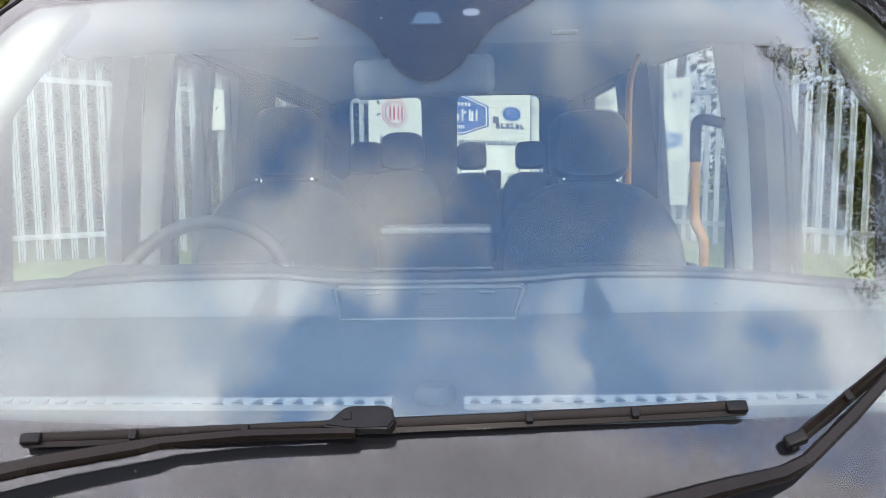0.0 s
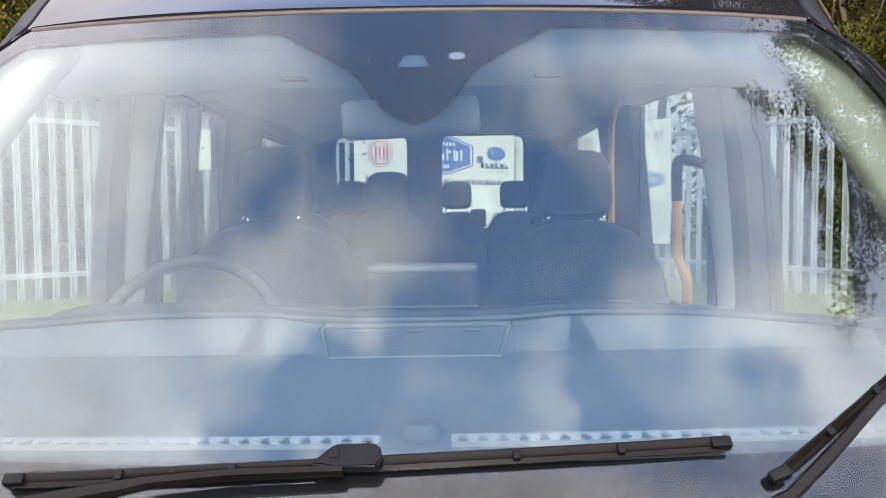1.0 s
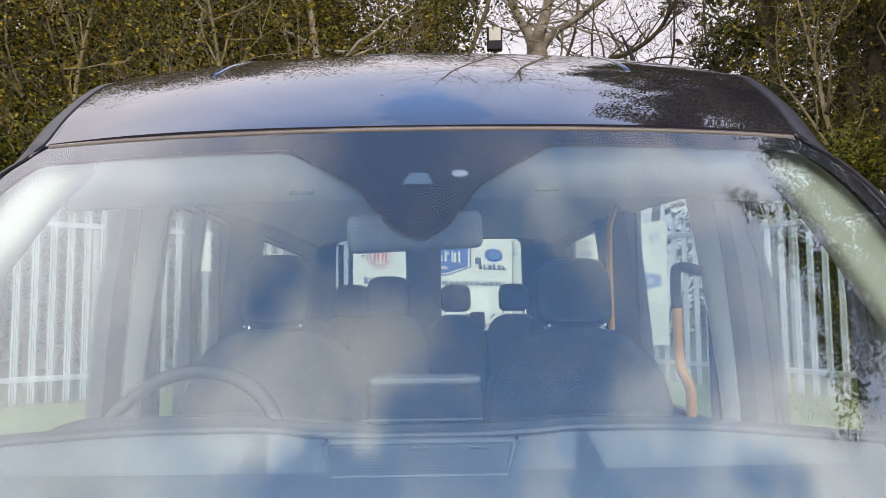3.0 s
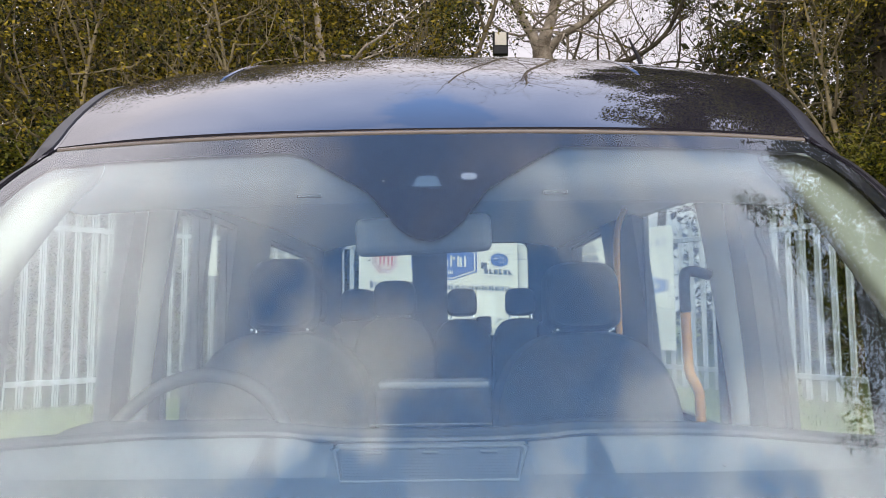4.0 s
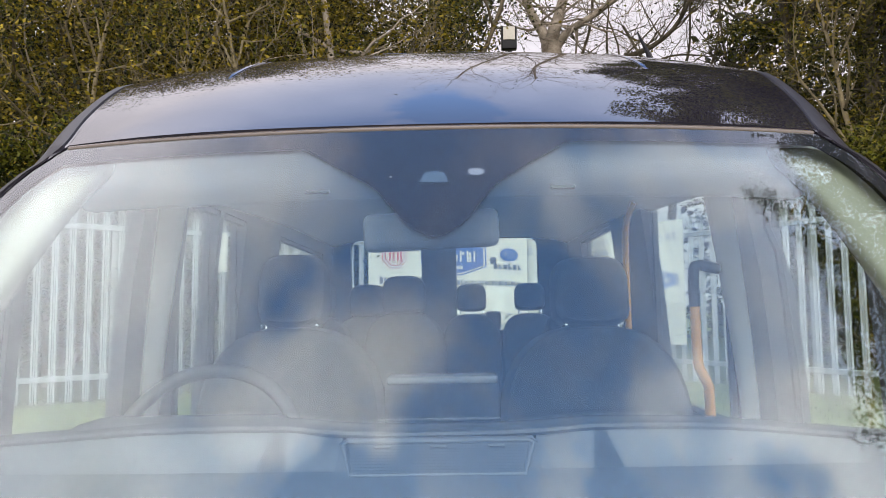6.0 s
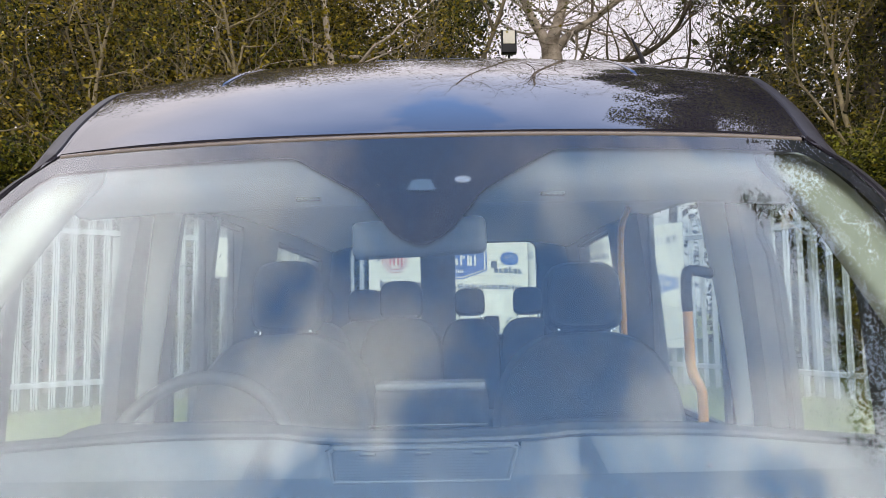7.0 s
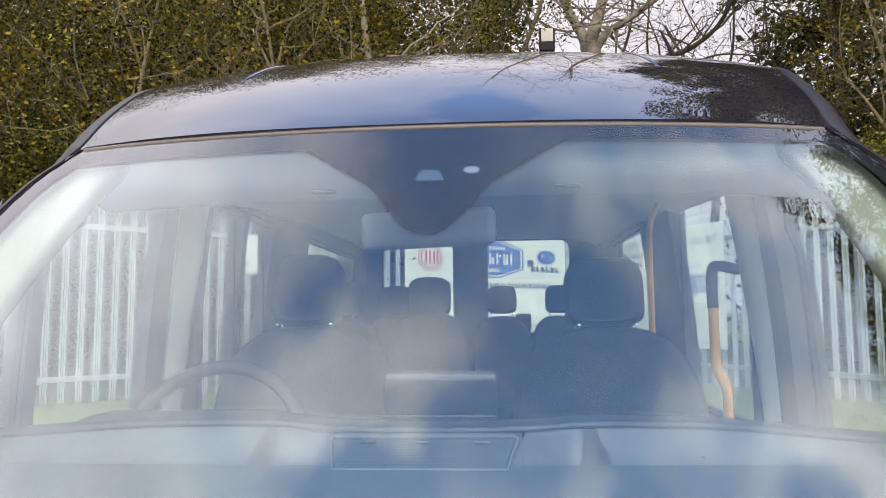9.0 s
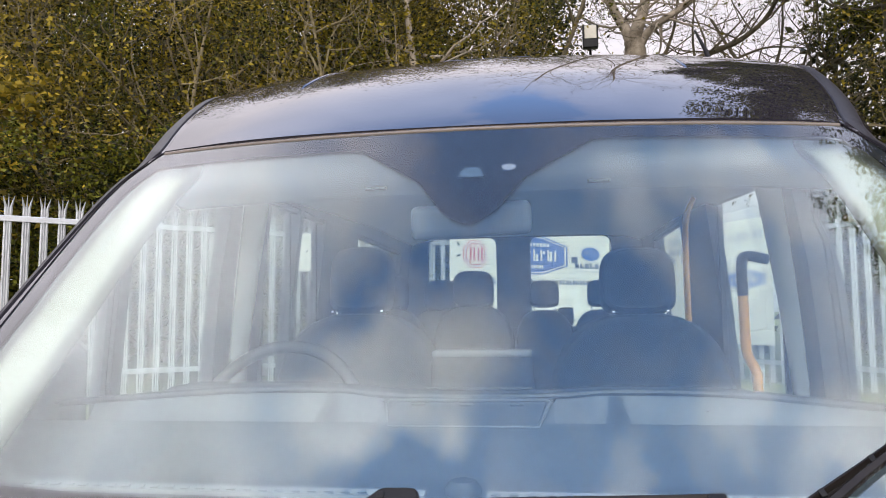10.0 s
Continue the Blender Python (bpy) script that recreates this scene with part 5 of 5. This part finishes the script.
def build_trees():
    z = 0.78
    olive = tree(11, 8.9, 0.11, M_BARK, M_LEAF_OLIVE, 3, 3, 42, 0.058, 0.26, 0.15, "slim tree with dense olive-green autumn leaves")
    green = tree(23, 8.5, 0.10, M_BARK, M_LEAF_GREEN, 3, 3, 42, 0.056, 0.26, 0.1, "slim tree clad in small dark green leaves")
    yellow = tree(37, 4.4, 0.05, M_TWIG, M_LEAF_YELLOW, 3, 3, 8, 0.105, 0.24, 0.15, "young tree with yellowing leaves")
    olive.matrix_world = pose(-4.6, 10.6, z, rz=30)
    green.matrix_world = pose(-3.3, 10.6, z)
    yellow.matrix_world = pose(-7.35, 8.6, z, rz=50)
    for x, y, a, src in ((-7.8, 10.8, 120, olive), (-6.2, 11.8, 200, green), (-3.7, 12.6, 260, olive), (-1.9, 13.7, 80, olive), (-9.8, 11.6, 10, green), (-0.2, 14.8, 150, green), (-11.8, 10.4, 300, olive), (-5.4, 13.6, 330, olive),
                         (-2.2, 14.4, 20, olive), (-8.6, 13.8, 60, green), (-13.5, 13.0, 190, green), (9.2, 11.2, 100, green), (11.5, 12.6, 210, olive)):
        copy_thing(src, pose(x, y, z, rz=a))
    copy_thing(olive, pose(-2.6, 12.8, z, rz=40) @ Matrix.Scale(1.27, 4))
    birch = tree(5, 9.4, 0.12, M_BARK_PALE, M_LEAF_OLIVE, 3, 3, 5, 0.06, 0.30, 0.5, "pale-barked tree with thin leaf cover", wander=0.06)
    birch.matrix_world = pose(-1.78, 11.0, z, rz=0)
    bare = limbed_tree(8, "large pale-barked tree, its branches almost bare", M_BARK_PALE, M_LEAF_GREEN, (
        ([(0.0, 0, 0), (0.05, 0, 2.5), (-0.02, 0.05, 5.2), (-0.08, 0, 6.0)], 0.26, 0.19),
        ([(-0.10, 0, 5.9), (-0.22, 0.1, 6.3), (-0.44, 0.1, 6.7), (-0.80, 0, 7.7), (-1.0, -0.2, 9.2), (-1.6, -0.5, 11.5), (-1.9, -0.8, 12.8)], 0.13, 0.02),
        ([(-0.08, 0, 5.9), (0.0, 0, 6.3), (0.13, 0.05, 6.7), (0.35, 0.1, 7.8), (0.3, 0.2, 9.8), (0.1, 0, 11.6), (0.3, -0.2, 13.4)], 0.16, 0.03),
        ([(-0.02, 0, 5.85), (0.18, -0.05, 6.15), (0.42, -0.1, 6.33), (0.92, -0.1, 6.66), (1.6, 0, 7.3), (2.3, 0, 8.6), (2.8, -0.4, 10.8), (2.9, -0.9, 12.4)], 0.10, 0.02)))
    bare.matrix_world = pose(2.02, 14.0, z)
    stoop = limbed_tree(15, "slim leaning tree with bare twigs", M_BARK, M_LEAF_OLIVE, (
        ([(0, 0, 0), (0.15, 0, 2.8), (0.45, 0, 4.8), (0.85, 0, 5.4), (1.35, 0.05, 5.72), (2.0, 0.1, 6.0), (2.55, 0.1, 6.5), (3.1, 0.2, 7.6)], 0.11, 0.03),
        ([(0.5, 0, 4.9), (0.55, 0.1, 5.6), (0.85, 0.2, 6.6), (0.9, 0.2, 8.2)], 0.05, 0.015),
        ([(1.3, 0.05, 5.7), (1.7, 0, 5.55), (2.4, -0.1, 5.75), (3.2, -0.1, 5.7)], 0.04, 0.01)))
    stoop.matrix_world = pose(1.95, 14.1, z)
    copy_thing(stoop, pose(4.4, 15.2, z, rz=15))
    copy_thing(stoop, pose(6.9, 15.8, z, rz=150))
    leaner = tree(61, 11.0, 0.10, M_BARK, M_LEAF_OLIVE, 4, 3, 1, 0.07, 0.30, 0.45, "leaning brown-barked tree with sparse leaves", wander=0.05, lean=(0.5, 0, 0.6))
    leaner.matrix_world = pose(-2.6, 13.2, z)
    con = conifer(3, 12.6, 0.20, "dark green conifer with drooping sprays", 46, 0.35, 0.20, 20, 0.40)
    con.matrix_world = pose(6.3, 10.4, z)
    for x, y, a, k in ((8.1, 9.8, 130, 1.0), (10.4, 11.0, 20, 1.0), (8.8, 13.2, 220, 1.0)):
        copy_thing(con, pose(x, y, z if y > 7 else 0.0, rz=a))
    crowned = tree(71, 12.0, 0.15, M_BARK_DARK, M_LEAF_GREEN, 3, 3, 130, 0.075, 0.17, 0.66, "tall dark-stemmed tree leafy only in its upper half", wander=0.06)
    crowned.matrix_world = pose(6.0, 10.4, z, rz=70)
    for x, y, a in ((7.3, 12.9, 190), (7.7, 11.2, 300), (6.0, 12.8, 30)):
        copy_thing(crowned, pose(x, y, z, rz=a))
    broad = tree(19, 13.6, 0.18, M_BARK_DARK, M_NEEDLE, 3, 3, 84, 0.075, 0.17, 0.12, "broad dark evergreen beside the car park", wander=0.08)
    broad.matrix_world = pose(10.2, 6.6, 0.3, rz=120)
    for x, y, a, k in ((10.3, 4.4, 140, 0.94), (10.7, 2.6, 245, 0.87), (10.0, 9.2, 250, 0.90), (12.3, 5.8, 30, 0.95), (9.4, 8.0, 60, 0.93)):
        copy_thing(broad, pose(x, y, rise(x, y), rz=a) @ Matrix.Scale(k, 4))
    thicket = tree(53, 6.6, 0.065, M_TWIG, M_LEAF_OLIVE, 4, 3, 2, 0.06, 0.2, 0.12, "thin twiggy sapling with only a few leaves", name="sapling", wander=0.16)
    thicket.matrix_world = pose(-4.9, 8.9, z, rz=20)
    for x, y, a in ((-3.6, 9.4, 100), (-6.3, 9.0, 190), (-2.6, 9.6, 260), (-7.9, 9.3, 330), (-1.1, 11.0, 40), (5.4, 9.2, 150), (6.6, 9.4, 280)):
        copy_thing(thicket, pose(x, y, z, rz=a))
    shrub = tree(41, 3.4, 0.045, M_BARK, M_LEAF_GREEN, 3, 3, 22, 0.055, 0.22, 0.0, "leafy shrub behind the fence", name="shrub", wander=0.2)
    shrub.matrix_world = pose(-4.0, 8.6, z)
    for x, y, a in ((-5.6, 8.9, 60), (-7.4, 8.5, 140), (-3.0, 10.4, 200), (-9.0, 7.9, 280), (-1.2, 12.6, 20), (4.9, 10.6, 180), (5.6, 9.0, 250), (6.9, 7.4, 330), (-10.6, 8.8, 100), (-6.6, 6.6, 70), (-8.2, 5.8, 150)):
        copy_thing(shrub, pose(x, y, z, rz=a))


build_trees()


def build_far_wood():
    """Distant woodland that closes the view between the trunks, its shade painted near-black."""
    rng = np.random.default_rng(77)
    n = 5200
    x = rng.uniform(-34, 30, n)
    keep = ~((x > 0.9) & (x < 7.4))
    x = x[keep]
    top = np.where(x < 0.8, 9.6, 7.0) + 1.4 * np.sin(x * 0.35) + 0.8 * np.sin(x * 1.1)
    c = np.stack([x, 17 + rng.uniform(0, 5, len(x)), 0.8 + rng.uniform(0, 1, len(x)) * top], 1)
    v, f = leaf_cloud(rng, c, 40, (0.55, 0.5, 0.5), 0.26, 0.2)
    wood = new("far_woodland", mesh_of("far_woodland", v, 4, f, M_LEAF_SHADED))
    tagged(wood, "distant mixed woodland, its leaves coloured near black as if in shade", "woodland", kind="stuff")


build_far_wood()


def build_grass():
    rng = np.random.default_rng(9)
    n = 15000
    run = rng.integers(0, 2, n)
    a = np.asarray(FENCE_TURN)[run]
    s = np.where(run == 0, rng.uniform(-9.0, 0, n), rng.uniform(0, 6.5, n))
    off = rng.uniform(-1.15, 0.4, n)
    x = FENCE_CORNER[0] + s * np.cos(a) - off * np.sin(a)
    y = FENCE_CORNER[1] + s * np.sin(a) + off * np.cos(a)
    t = np.clip((off + 1.4) / 1.25, 0, 1)
    z = 0.76 * t * t * (3 - 2 * t) - 0.01
    h, w = rng.uniform(0.02, 0.055, n), 0.004
    ax, ay = rng.normal(0, 0.03, n), rng.normal(0, 0.03, n)
    v = np.stack([np.stack([x - w, y, z], 1), np.stack([x + w, y, z], 1), np.stack([x + ax, y + ay, z + h], 1)], 1).reshape(-1, 3)
    f = np.arange(3 * n).reshape(-1, 3)
    tagged(new("grass", mesh_of("grass", v, 3, f, M_LEAF_GREEN)), "short rough grass on the bank", "grass", kind="stuff")


build_grass()
